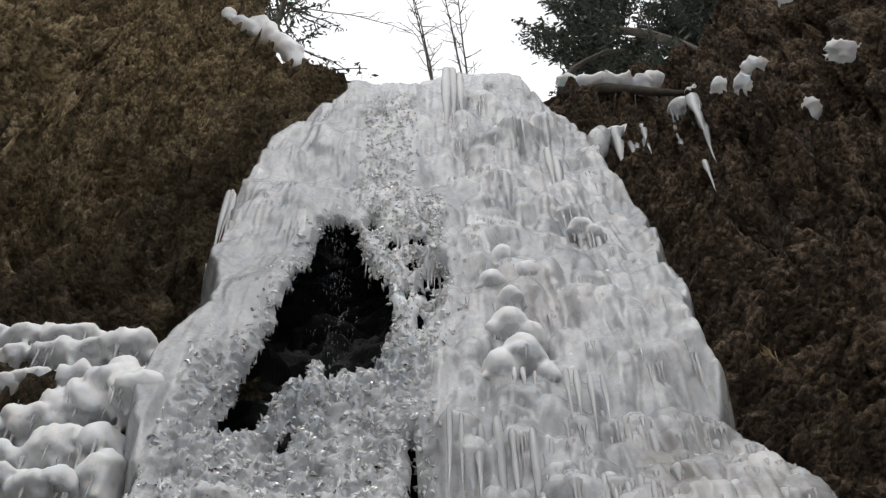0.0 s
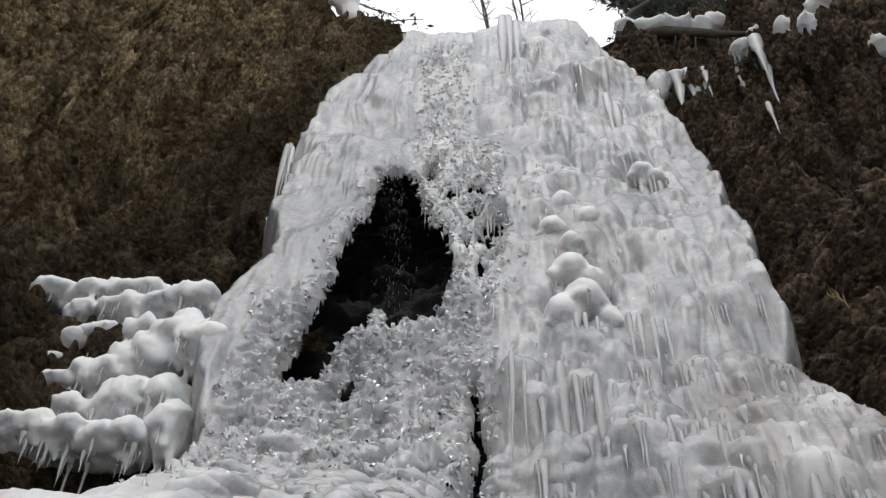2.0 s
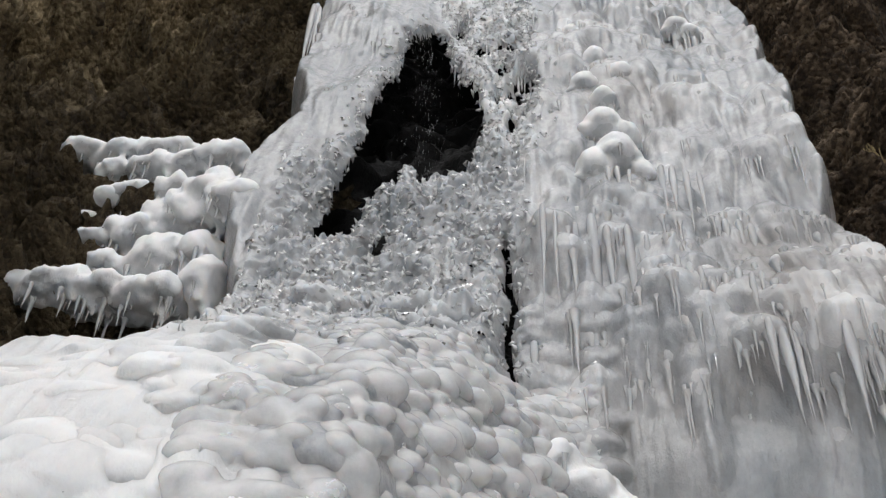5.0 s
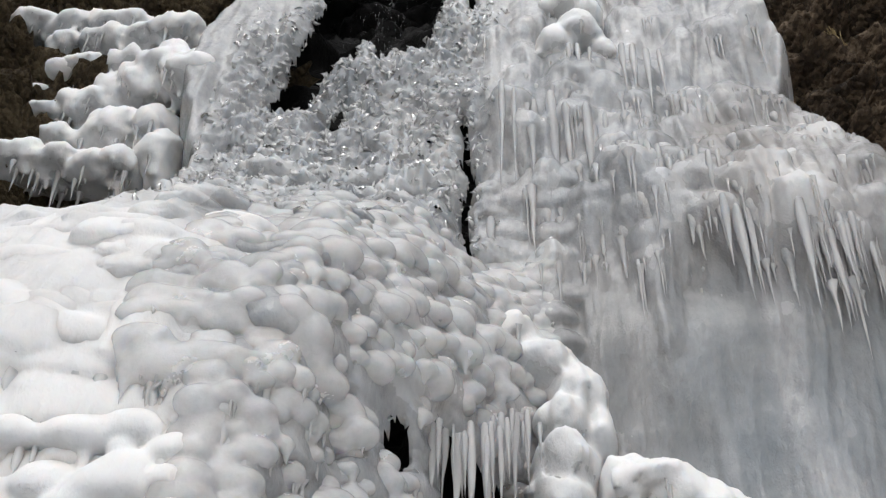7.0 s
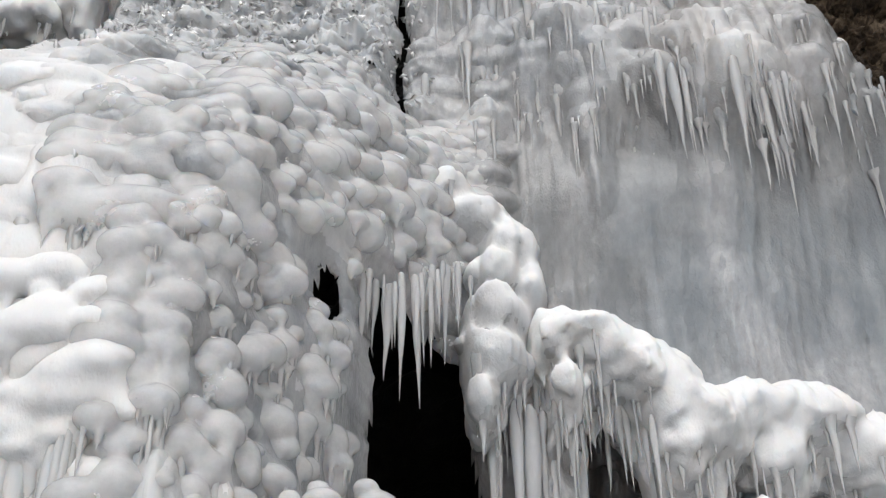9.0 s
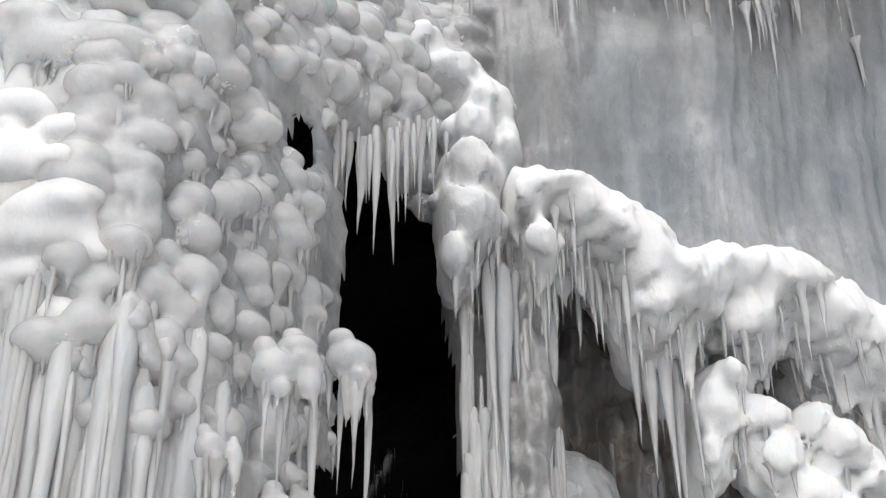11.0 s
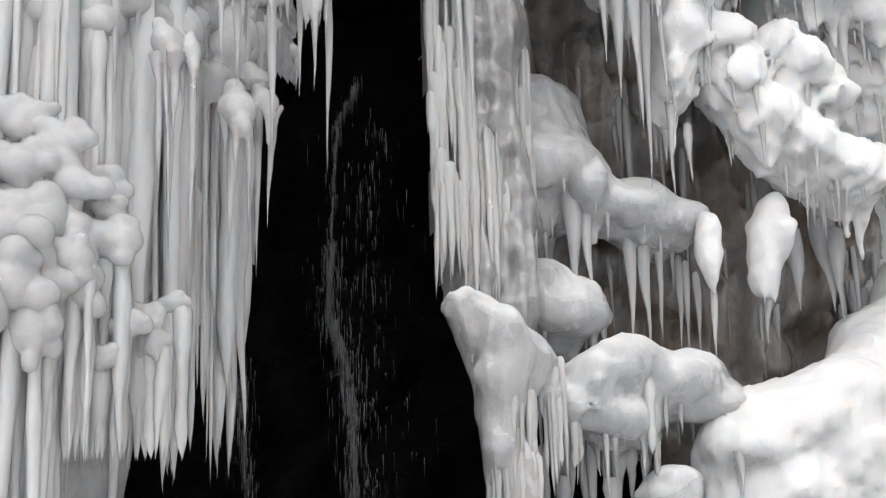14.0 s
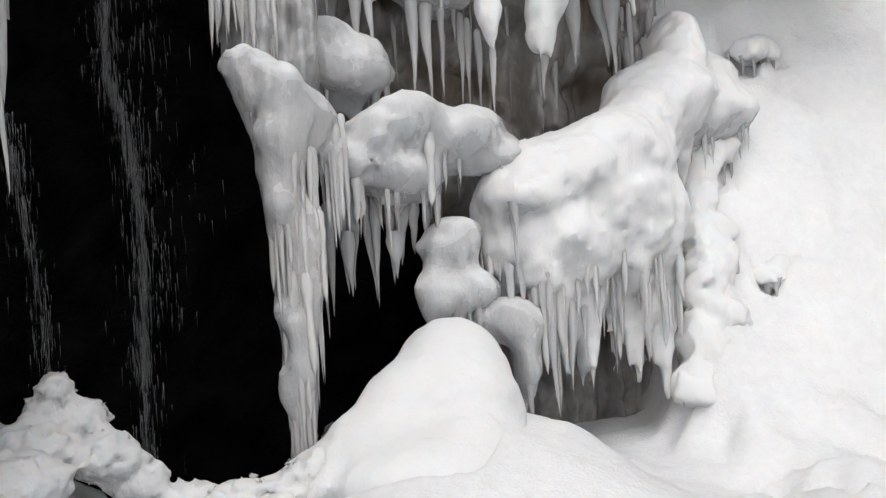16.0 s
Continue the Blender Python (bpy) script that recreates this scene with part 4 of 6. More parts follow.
SLOPE_LUMPS = [
    (3.62, 8.25, 1.05, 0.20, 0.20, 0.17),
    (3.60, 8.10, 0.84, 0.17, 0.20, 0.16),
    (3.50, 8.00, 0.62, 0.16, 0.18, 0.20),
    (3.60, 7.92, 0.45, 0.17, 0.18, 0.17),
    (3.40, 7.90, 0.33, 0.14, 0.16, 0.20),
    (3.44, 7.80, 0.20, 0.16, 0.18, 0.18),
    (3.28, 7.75, 0.05, 0.17, 0.18, 0.16),
    (3.72, 8.50, 1.50, 0.14, 0.18, 0.20),
    (3.66, 8.42, 1.28, 0.15, 0.18, 0.18),
    (3.86, 8.50, 1.62, 0.09, 0.10, 0.07),
    (3.98, 8.52, 1.66, 0.08, 0.10, 0.08),
    (3.78, 8.45, 1.52, 0.07, 0.09, 0.07),
    (4.00, 8.06, 0.72, 0.09, 0.10, 0.07),
    (4.12, 8.10, 0.78, 0.08, 0.10, 0.07),
    (4.45, 9.05, 2.42, 0.12, 0.14, 0.10),
    (4.62, 9.10, 2.45, 0.12, 0.12, 0.10),
]
LEDGE_UPPER = [
    (-5.70, 9.30, 12.93, 0.34, 0.27, 0.14),
    (-5.15, 9.30, 12.81, 0.45, 0.35, 0.19),
    (-4.54, 9.25, 12.76, 0.44, 0.34, 0.17),
    (-3.87, 9.10, 12.42, 0.42, 0.35, 0.21),
    (-3.35, 8.90, 11.88, 0.34, 0.32, 0.25),
    (-5.23, 9.30, 12.51, 0.22, 0.20, 0.15),
    (-4.24, 9.20, 12.41, 0.43, 0.34, 0.19),
    (-4.68, 9.20, 12.44, 0.36, 0.29, 0.17),
]
LEDGE_MIDDLE = [
    (-4.88, 9.20, 11.93, 0.25, 0.24, 0.18),
    (-4.25, 9.10, 11.86, 0.34, 0.29, 0.18),
    (-3.66, 8.90, 11.52, 0.40, 0.41, 0.34),
    (-4.42, 9.10, 11.40, 0.23, 0.27, 0.26),
    (-4.00, 9.00, 11.41, 0.31, 0.35, 0.32),
    (-5.08, 9.10, 11.07, 0.20, 0.19, 0.15),
    (-4.70, 9.10, 11.16, 0.34, 0.32, 0.24),
    (-4.12, 9.00, 10.73, 0.29, 0.31, 0.26),
    (-3.75, 8.90, 10.65, 0.20, 0.30, 0.35),
    (-4.27, 9.00, 10.55, 0.32, 0.30, 0.22),
    (-3.55, 8.80, 10.04, 0.16, 0.34, 0.46),
    (-4.83, 9.10, 10.62, 0.24, 0.21, 0.14),
    (-3.29, 8.70, 11.14, 0.32, 0.38, 0.37),
]
LEDGE_LOWER = [
    (-5.80, 8.90, 10.19, 0.39, 0.32, 0.19),
    (-5.20, 8.80, 10.10, 0.45, 0.36, 0.21),
    (-4.65, 8.80, 10.01, 0.44, 0.35, 0.20),
    (-4.13, 8.70, 9.84, 0.34, 0.31, 0.22),
    (-3.85, 8.70, 9.88, 0.11, 0.20, 0.26),
    (-6.43, 9.00, 10.42, 0.41, 0.34, 0.22),
    (-6.97, 9.00, 10.45, 0.49, 0.41, 0.26),
]
LEDGE_BITS = [
    (-5.75, 9.30, 11.72, 0.20, 0.22, 0.07),
    (-5.45, 9.30, 11.76, 0.22, 0.22, 0.09),
    (-5.15, 9.30, 11.90, 0.20, 0.20, 0.08),
]
BALLS_LOW = [
    (-1.26, 4.60, 2.46, 0.09, 0.09, 0.08),
    (-1.16, 4.62, 2.47, 0.07, 0.07, 0.06),
    (-1.05, 4.60, 2.36, 0.08, 0.08, 0.07),
    (-1.18, 4.55, 2.27, 0.10, 0.10, 0.08),
    (-1.01, 4.60, 2.21, 0.09, 0.09, 0.07),
    (-0.91, 4.70, 2.13, 0.06, 0.06, 0.05),
    (-1.00, 4.60, 2.06, 0.07, 0.08, 0.07),
    (-0.86, 4.65, 2.03, 0.08, 0.08, 0.07),
    (-0.99, 4.55, 1.95, 0.08, 0.08, 0.07),
    (-1.16, 4.45, 1.85, 0.11, 0.12, 0.11),
    (-0.97, 4.60, 1.84, 0.06, 0.08, 0.08),
    (-0.73, 4.90, 1.85, 0.05, 0.05, 0.04),
    (-0.80, 4.80, 1.79, 0.05, 0.05, 0.05),
    (-0.86, 4.70, 1.74, 0.07, 0.06, 0.05),
]
BALLS_DEEP = [
    (-0.77, 4.80, 1.70, 0.04, 0.05, 0.06),
    (-1.03, 4.60, 1.76, 0.05, 0.06, 0.07),
    (-0.90, 4.65, 1.63, 0.04, 0.04, 0.04),
    (-1.21, 4.50, 2.04, 0.12, 0.12, 0.10),
    (-1.16, 4.60, 2.10, 0.10, 0.11, 0.10),
    (-1.35, 4.50, 2.21, 0.12, 0.16, 0.16),
    (-1.31, 4.40, 1.82, 0.11, 0.16, 0.17),
    (-1.10, 4.50, 1.71, 0.08, 0.11, 0.12),
    (-0.95, 4.75, 2.21, 0.08, 0.09, 0.08),
    (-1.07, 4.55, 1.86, 0.08, 0.10, 0.10),
]
CLUSTERS = [
    (-0.59, 5.20, 3.27, 0.11, 0.12, 0.11),
    (-0.50, 5.25, 3.39, 0.10, 0.10, 0.07),
    (-0.44, 5.25, 3.24, 0.06, 0.08, 0.09),
    (-0.29, 5.60, 3.48, 0.13, 0.13, 0.11),
    (-0.22, 5.65, 3.43, 0.06, 0.09, 0.10),
    (-0.78, 4.95, 2.86, 0.07, 0.08, 0.07),
    (-0.69, 4.98, 2.82, 0.04, 0.06, 0.07),
    (-0.46, 5.40, 2.76, 0.07, 0.08, 0.07),
    (-0.56, 5.30, 2.70, 0.09, 0.11, 0.10),
    (-1.10, 5.00, 3.34, 0.07, 0.06, 0.05),
    (-1.00, 5.00, 3.30, 0.05, 0.05, 0.05),
    (-0.50, 5.40, 2.87, 0.07, 0.07, 0.05),
    (-0.77, 4.96, 2.81, 0.04, 0.06, 0.06),
]
CAVE_TEETH = [
    (-0.44, 6.30, 5.02, 0.38, 0.040),
    (-0.37, 6.40, 5.04, 0.28, 0.034),
    (-0.30, 6.40, 5.00, 0.42, 0.057),
    (-0.21, 6.40, 4.99, 0.54, 0.044),
    (-0.14, 6.50, 5.13, 0.70, 0.055),
    (-0.04, 6.60, 5.27, 0.32, 0.042),
    (0.05, 6.70, 5.33, 0.50, 0.050),
    (0.12, 6.70, 5.33, 0.33, 0.036),
    (0.26, 7.00, 5.00, 0.67, 0.108),
    (0.36, 7.00, 4.84, 0.46, 0.057),
    (0.00, 6.50, 5.17, 0.24, 0.028),
]
SHELF_ICICLES = [
    (0.48, 7.20, 4.85, 1.52, 0.057),
    (0.57, 7.20, 4.70, 1.50, 0.064),
    (0.65, 7.25, 4.68, 0.84, 0.043),
    (0.74, 7.20, 4.74, 0.58, 0.036),
    (0.82, 7.20, 4.74, 0.65, 0.043),
    (0.89, 7.20, 4.70, 0.43, 0.029),
    (1.14, 7.30, 4.92, 0.63, 0.044),
    (1.19, 7.30, 4.92, 0.67, 0.037),
    (1.27, 7.40, 4.81, 0.40, 0.030),
    (1.38, 7.30, 4.52, 0.87, 0.058),
    (1.48, 7.35, 4.46, 1.01, 0.073),
    (1.57, 7.35, 4.42, 1.19, 0.066),
    (1.67, 7.40, 4.45, 1.54, 0.059),
    (1.74, 7.40, 4.37, 0.98, 0.051),
    (1.82, 7.60, 3.68, 0.80, 0.051),
    (1.92, 7.60, 3.24, 0.29, 0.036),
]
INNER_ICICLES = [
    (0.88, 7.90, 3.04, 0.48, 0.051),
    (0.99, 7.95, 3.01, 0.67, 0.037),
    (1.10, 7.95, 3.01, 0.34, 0.033),
    (1.22, 7.90, 3.03, 0.85, 0.088),
    (1.31, 7.90, 2.88, 0.66, 0.058),
    (1.63, 8.10, 2.74, 0.75, 0.068),
    (1.72, 8.10, 2.73, 0.75, 0.068),
    (1.83, 8.15, 2.74, 0.68, 0.046),
    (1.99, 8.30, 2.54, 0.56, 0.035),
    (2.04, 8.30, 2.50, 0.54, 0.035),
    (2.11, 8.30, 2.42, 0.50, 0.035),
    (2.09, 7.85, 2.38, 0.52, 0.033),
    (2.45, 7.90, 2.38, 0.40, 0.060),
    (2.76, 8.20, 2.69, 0.46, 0.079),
    (3.03, 8.20, 2.69, 0.54, 0.072),
    (2.97, 8.30, 2.91, 0.67, 0.121),
]
MOUND_ICICLES = [
    (2.25, 7.55, 0.81, 0.83, 0.070),
    (2.33, 7.60, 0.73, 0.73, 0.042),
    (2.43, 7.60, 0.76, 0.64, 0.071),
    (2.52, 7.65, 0.79, 0.50, 0.043),
    (2.67, 7.70, 0.77, 0.36, 0.033),
    (2.86, 7.75, 0.69, 0.26, 0.044),
    (2.93, 7.75, 0.68, 0.18, 0.033),
    (3.08, 7.90, 0.82, 0.60, 0.034),
    (2.03, 7.70, 0.89, 0.22, 0.032),
    (2.08, 7.70, 0.89, 0.29, 0.028),
    (0.79, 7.25, 1.46, 0.74, 0.122),
    (0.74, 7.25, 1.46, 0.87, 0.097),
    (0.72, 7.25, 0.73, 0.74, 0.084),
    (0.66, 7.25, 1.47, 0.73, 0.051),
    (2.82, 7.90, 0.54, 0.38, 0.030),
    (3.20, 7.95, 0.58, 0.42, 0.035),
]
CHANDELIER = [
    (0.98, 7.90, 1.35, 0.67, 0.043),
    (1.06, 7.95, 1.38, 0.57, 0.057),
    (1.13, 7.90, 1.41, 0.57, 0.064),
    (1.22, 7.95, 1.41, 0.65, 0.050),
    (1.27, 7.90, 1.40, 0.68, 0.043),
    (1.38, 7.95, 1.36, 0.51, 0.058),
    (1.44, 7.90, 1.36, 0.39, 0.057),
    (1.51, 7.90, 1.32, 0.29, 0.050),
    (0.92, 7.80, 1.17, 0.63, 0.024),
    (1.60, 7.90, 1.28, 0.22, 0.043),
    (1.08, 7.85, 1.16, 0.36, 0.063),
    (1.38, 7.85, 1.14, 0.25, 0.071),
]
LIP_A = [
    (1.21, 8.00, 9.11, 0.89, 0.037),
    (1.29, 8.00, 8.89, 1.45, 0.052),
    (1.38, 8.00, 8.82, 1.05, 0.041),
    (1.47, 8.00, 8.68, 1.24, 0.051),
    (1.58, 8.00, 8.74, 0.76, 0.046),
    (1.71, 8.00, 8.81, 0.86, 0.042),
    (1.79, 8.00, 8.66, 0.66, 0.046),
    (1.87, 8.00, 8.66, 0.66, 0.036),
    (1.79, 8.00, 7.94, 0.66, 0.054),
    (1.90, 8.00, 7.88, 0.88, 0.059),
    (1.99, 8.00, 7.87, 0.82, 0.044),
    (2.36, 8.00, 7.80, 1.03, 0.054),
    (2.41, 8.00, 7.68, 0.47, 0.039),
    (2.57, 8.00, 7.55, 0.79, 0.049),
    (2.66, 8.00, 7.67, 0.69, 0.039),
    (2.75, 8.00, 7.67, 0.47, 0.035),
]
LIP_B = [
    (0.03, 8.10, 9.96, 1.48, 0.044),
    (0.14, 8.10, 9.87, 1.19, 0.039),
    (0.33, 8.10, 9.86, 1.79, 0.050),
    (0.50, 8.10, 9.94, 2.09, 0.078),
    (0.62, 8.10, 9.69, 1.23, 0.049),
    (0.81, 8.10, 9.68, 1.82, 0.066),
    (0.87, 8.10, 9.37, 1.57, 0.048),
    (0.99, 8.10, 9.60, 0.81, 0.044),
    (1.24, 8.10, 10.65, 0.91, 0.047),
    (1.35, 8.10, 10.64, 0.75, 0.047),
    (1.48, 8.10, 10.55, 0.82, 0.047),
    (1.60, 8.10, 10.54, 0.74, 0.041),
    (1.76, 8.10, 9.80, 0.61, 0.050),
    (1.89, 8.10, 9.79, 0.68, 0.050),
    (1.99, 8.10, 9.71, 0.82, 0.050),
    (-0.10, 8.10, 8.22, 0.69, 0.050),
]
EDGE_ICICLES = [
    (-3.72, 11.00, 18.69, 2.06, 0.050),
    (-3.67, 11.05, 18.77, 1.60, 0.050),
    (-3.60, 11.00, 18.60, 1.74, 0.050),
    (-3.29, 10.30, 16.11, 0.85, 0.035),
    (-3.32, 11.60, 21.20, 0.52, 0.045),
    (3.94, 13.20, 24.27, 1.56, 0.116),
    (4.18, 13.20, 24.39, 1.91, 0.091),
    (4.33, 13.20, 24.51, 1.92, 0.117),
    (4.49, 13.20, 24.12, 1.20, 0.064),
    (4.49, 13.20, 23.75, 1.06, 0.051),
    (5.22, 13.20, 24.34, 0.86, 0.078),
    (5.30, 13.20, 23.72, 1.28, 0.064),
    (5.59, 12.90, 24.30, 1.46, 0.143),
    (5.71, 12.90, 24.05, 1.89, 0.103),
    (5.54, 12.90, 22.39, 1.09, 0.049),
]
TOP_ICICLES = [
    (0.18, 12.10, 25.75, 3.89, 0.131),
    (0.31, 12.10, 25.75, 3.32, 0.118),
    (0.45, 12.10, 25.46, 2.45, 0.104),
    (0.59, 12.00, 23.18, 1.50, 0.060),
    (0.56, 10.40, 17.02, 1.36, 0.063),
    (0.67, 10.40, 16.86, 0.91, 0.054),
    (2.07, 10.20, 16.51, 1.58, 0.070),
    (2.23, 10.20, 16.35, 1.95, 0.070),
    (2.34, 10.10, 16.20, 2.29, 0.078),
    (1.97, 11.20, 20.60, 2.29, 0.097),
    (2.10, 11.20, 20.19, 2.05, 0.127),
    (0.72, 8.50, 11.25, 0.54, 0.037),
    (0.81, 8.50, 11.25, 0.62, 0.037),
    (0.93, 8.50, 11.15, 0.49, 0.031),
    (1.42, 8.60, 11.43, 0.81, 0.032),
    (1.54, 8.60, 11.34, 0.63, 0.032),
]
BULB_STACK = [
    (0.59, 8.30, 11.17, 0.23, 0.36, 0.42),
    (0.85, 8.30, 11.39, 0.28, 0.39, 0.43),
    (1.10, 8.35, 11.12, 0.18, 0.28, 0.32),
    (0.78, 8.60, 12.25, 0.28, 0.37, 0.40),
    (1.00, 8.60, 12.09, 0.23, 0.30, 0.31),
    (0.83, 8.80, 12.99, 0.24, 0.31, 0.32),
    (0.82, 9.35, 14.64, 0.20, 0.31, 0.37),
    (1.12, 9.15, 13.97, 0.24, 0.32, 0.35),
    (0.63, 9.10, 13.80, 0.22, 0.29, 0.31),
    (0.57, 9.95, 16.21, 0.19, 0.27, 0.30),
    (2.12, 9.95, 16.22, 0.24, 0.28, 0.27),
    (2.30, 9.90, 15.99, 0.17, 0.24, 0.26),
]

# ---- the fall's hanging ice ----
for x, y, z, long, r in CAVE_TEETH:
    hang(x, y, z + 0.22, long + 0.22, r * 0.8, fall)
    for n in range(3):
        hang(x + rng.uniform(-0.1, 0.1), y + rng.uniform(-0.05, 0.15), z + 0.22, (long + 0.22) * rng.uniform(0.4, 0.85), r * rng.uniform(0.35, 0.6), fall)
for x, y, z, long, r in TOP_ICICLES:
    hang(x, min(y, sheet_y(x, z - 0.5)) - 0.02, z - 0.3, long - 0.1, r * 0.9, fall)
for x, y, z, long, r in LIP_A + LIP_B:
    hang(x, min(y, sheet_y(x, z)) - 0.02, z + 0.1, long + 0.1, r * 0.85, fall)
for n in range(190):
    x = -0.62 - 1.9 * (n / 190) + rng.uniform(-0.03, 0.03)
    z = rng.uniform(2.7, 3.7)
    long = rng.uniform(1.1, 2.3) if x < -0.95 else rng.uniform(0.9, min(2.4, z - 1.15))
    if on_sheet(x, z):
        hang(x, sheet_y(x, z) - rng.uniform(-0.04, 0.015), z, long, rng.choice((0.016, 0.025, 0.04, 0.055)) * rng.uniform(0.8, 1.25), fall, COLUMNS, "ice_column")
for n in range(60):
    x, z = rng.uniform(-1.0, -0.65), rng.uniform(2.3, 3.0)
    if on_sheet(x, z):
        hang(x, sheet_y(x, z) + rng.uniform(-0.01, 0.06), z, z - rng.uniform(1.25, 1.75), rng.choice((0.02, 0.03, 0.045)), fall, COLUMNS, "ice_column")
for n in range(60):
    x, z = rng.uniform(-2.6, -1.0), rng.uniform(4.45, 4.75)
    hang(x, sheet_y(x, z) + 0.04, z, rng.uniform(0.25, 0.5), rng.uniform(0.015, 0.035), fall, COLUMNS, "ice_column")
fringe = lobes_above(upper_lobes, 0.55, (0.12, 0.5), (0.010, 0.024)) + lobes_above(lip_lobes, 0.6, (0.12, 0.55), (0.010, 0.026)) + lobes_above(stack, 1.0, (0.2, 0.5), (0.015, 0.03))
fringe += lobes_above(left_lobes, 0.4, (0.2, 0.5), (0.012, 0.025))
many("icicle_fringe", THIN, fringe, CLEAR, fall, "fringe of small clear icicles")

# clear broken crystals round the holes and over the shattered stretch below them
shard = []
for n in range(12):
    r = np.random.RandomState(60 + n)
    v = np.concatenate([r.uniform(-1, 1, (5, 3)) * (0.7, 0.7, 0.5), [[0, 0, 1.2], [0.2, 0.1, -1.2]]])
    v = v @ np.array(Euler(r.uniform(0, 6.28, 3)).to_matrix())
    t = np.array([(5, 0, 1), (5, 1, 2), (5, 2, 3), (5, 3, 4), (5, 4, 0), (6, 1, 0), (6, 2, 1), (6, 3, 2), (6, 4, 3), (6, 0, 4)])
    shard.append((v, np.zeros((0, 4), int), t))
rows = []
for n in range(34000):
    x, z = rng.uniform(-3.1, 0.4), rng.uniform(4.4, 25)
    if not on_sheet(x, z):
        continue
    i, j = np.searchsorted(sheet_z, z), np.searchsorted(sheet_x, x)
    near = math.exp(-max(hole[i, j], 0) / 0.09) * (9.5 < z < 18.6)
    want = max(0.4 * crystal_zone[i, j], 0.7 * lattice_zone[i, j], 0.3 * stripe_zone[i, j], near, 0.03 * (z < 8.6 and x > -1.8))
    if rng.rand() < want:
        s = rng.uniform(0.018, 0.055)
        rows.append((x, yy[i, j] - 0.2 * s, z, rng.rand() * 6.28, s, s, s * rng.uniform(0.8, 1.5)))
many("ice_crystal_crust", shard, rows, CRYSTAL, fall, "glittering clear broken ice crystals")

# bulbs of milky ice, fused into a crust over the sheet
def crust(name, xs, zs, step, size, voxel, seed, label, shape=(1.1, 0.9, 0.85), sink=0.2, mat=ICE, **more):
    r = np.random.RandomState(seed)
    balls = []
    for z in np.arange(zs[0], zs[1], step * 0.8):
        for x in np.arange(xs[0], xs[1], step):
            px, pz = x + r.uniform(-0.5, 0.5) * step, z + r.uniform(-0.5, 0.5) * step
            s = size[0] + (size[1] - size[0]) * r.rand() ** 1.5
            if not on_sheet(px, pz) or not on_sheet(px + 0.8 * s, pz) or not on_sheet(px - 0.8 * s, pz) or not on_sheet(px, pz - s):
                continue
            balls.append((px, sheet_y(px, pz) + (sink + 0.4 * smooth(5.8, 7.6, pz)) * s, pz, s * shape[0] * r.uniform(0.8, 1.25), s * shape[1], s * shape[2] * r.uniform(0.8, 1.2)))
    ob = lump(name, mat, balls, voxel, seed=seed, parent=fall, label=label, whole=True, soft=1, **more)
    return tagged(ob, kind="stuff")


crust("scale_crust", (-1.8, 0.45), (4.7, 7.8), 0.135, (0.06, 0.14), 0.019, 401, "crowded translucent bulbs of ice overlapping like scales", knobs=0.5, drips=0.9, melt=0.012, rough_size=0.006, rough_scale=9, stalk=1.0, sink=0.45, shape=(1.25, 0.95, 1.0), under=0.7, mat=BULB, fringe=160, hair=0.35)
crust("curtain_crust", (-1.45, -0.38), (2.95, 4.75), 0.11, (0.05, 0.125), 0.016, 402, "crowded small bulbs of ice over hanging columns", knobs=0.8, drips=1.4, melt=0.009, rough_size=0.005, rough_scale=9, stalk=2.6, shape=(1.1, 0.95, 0.95), under=0.75, sink=0.3, mat=BULB, fringe=250, hair=0.5)
crust("brow_crust", (-3.0, -1.3), (3.35, 4.3), 0.19, (0.10, 0.2), 0.022, 403, "row of big white bulges of ice", drips=0.8, melt=0.012, rough_size=0.005, snow=(-1.4, 0.8), stalk=1.2, sink=0.35, under=0.6, knobs=0.8)
crust("dome_crust", (-3.4, -1.4), (4.75, 6.9), 0.3, (0.14, 0.3), 0.03, 404, "smooth white swellings of ice on the dome", shape=(1.2, 0.5, 0.8), under=0.6, sink=0.6, drips=0.2, melt=0.025, rough_size=0.006, snow=(-1.0, 1.2), knobs=0.6)
crust("dripping_crust", (0.1, 3.1), (10.2, 25.3), 0.5, (0.08, 0.24), 0.043, 405, "knobbly ice bulbs drawn out into drips", shape=(0.8, 0.6, 1.25), sink=0.5, drips=2.6, melt=0.02, rough_size=0.008, snow=(-0.3, 1.5), stalk=3.4, fringe=700, hair=1.5)
crust("lip_crust", (0.35, 3.6), (7.6, 10.2), 0.3, (0.06, 0.16), 0.026, 406, "frosted bulbs along a lip, drawn out into icicles", shape=(0.75, 0.6, 1.2), sink=0.45, drips=2.4, melt=0.016, rough_size=0.007, snow=(0.0, 1.5), stalk=4.5, fringe=500, hair=1.6)
for first, last in ((0, 6), (6, 9), (9, 10), (10, 12)):
    lump("ice_bulb", ICE, thickened(BULB_STACK[first:last], 0.3, 0.1, 0.8, 0.9), 0.028, drips=3.0, melt=0.02, snow=(-0.9, 0.6), seed=77, rough_size=0.012, flute=0.015, stalk=2.5, knobs=2, under=0.75, fringe=40, parent=fall, label="creamy white stacked ice bulbs", silt=0.2)

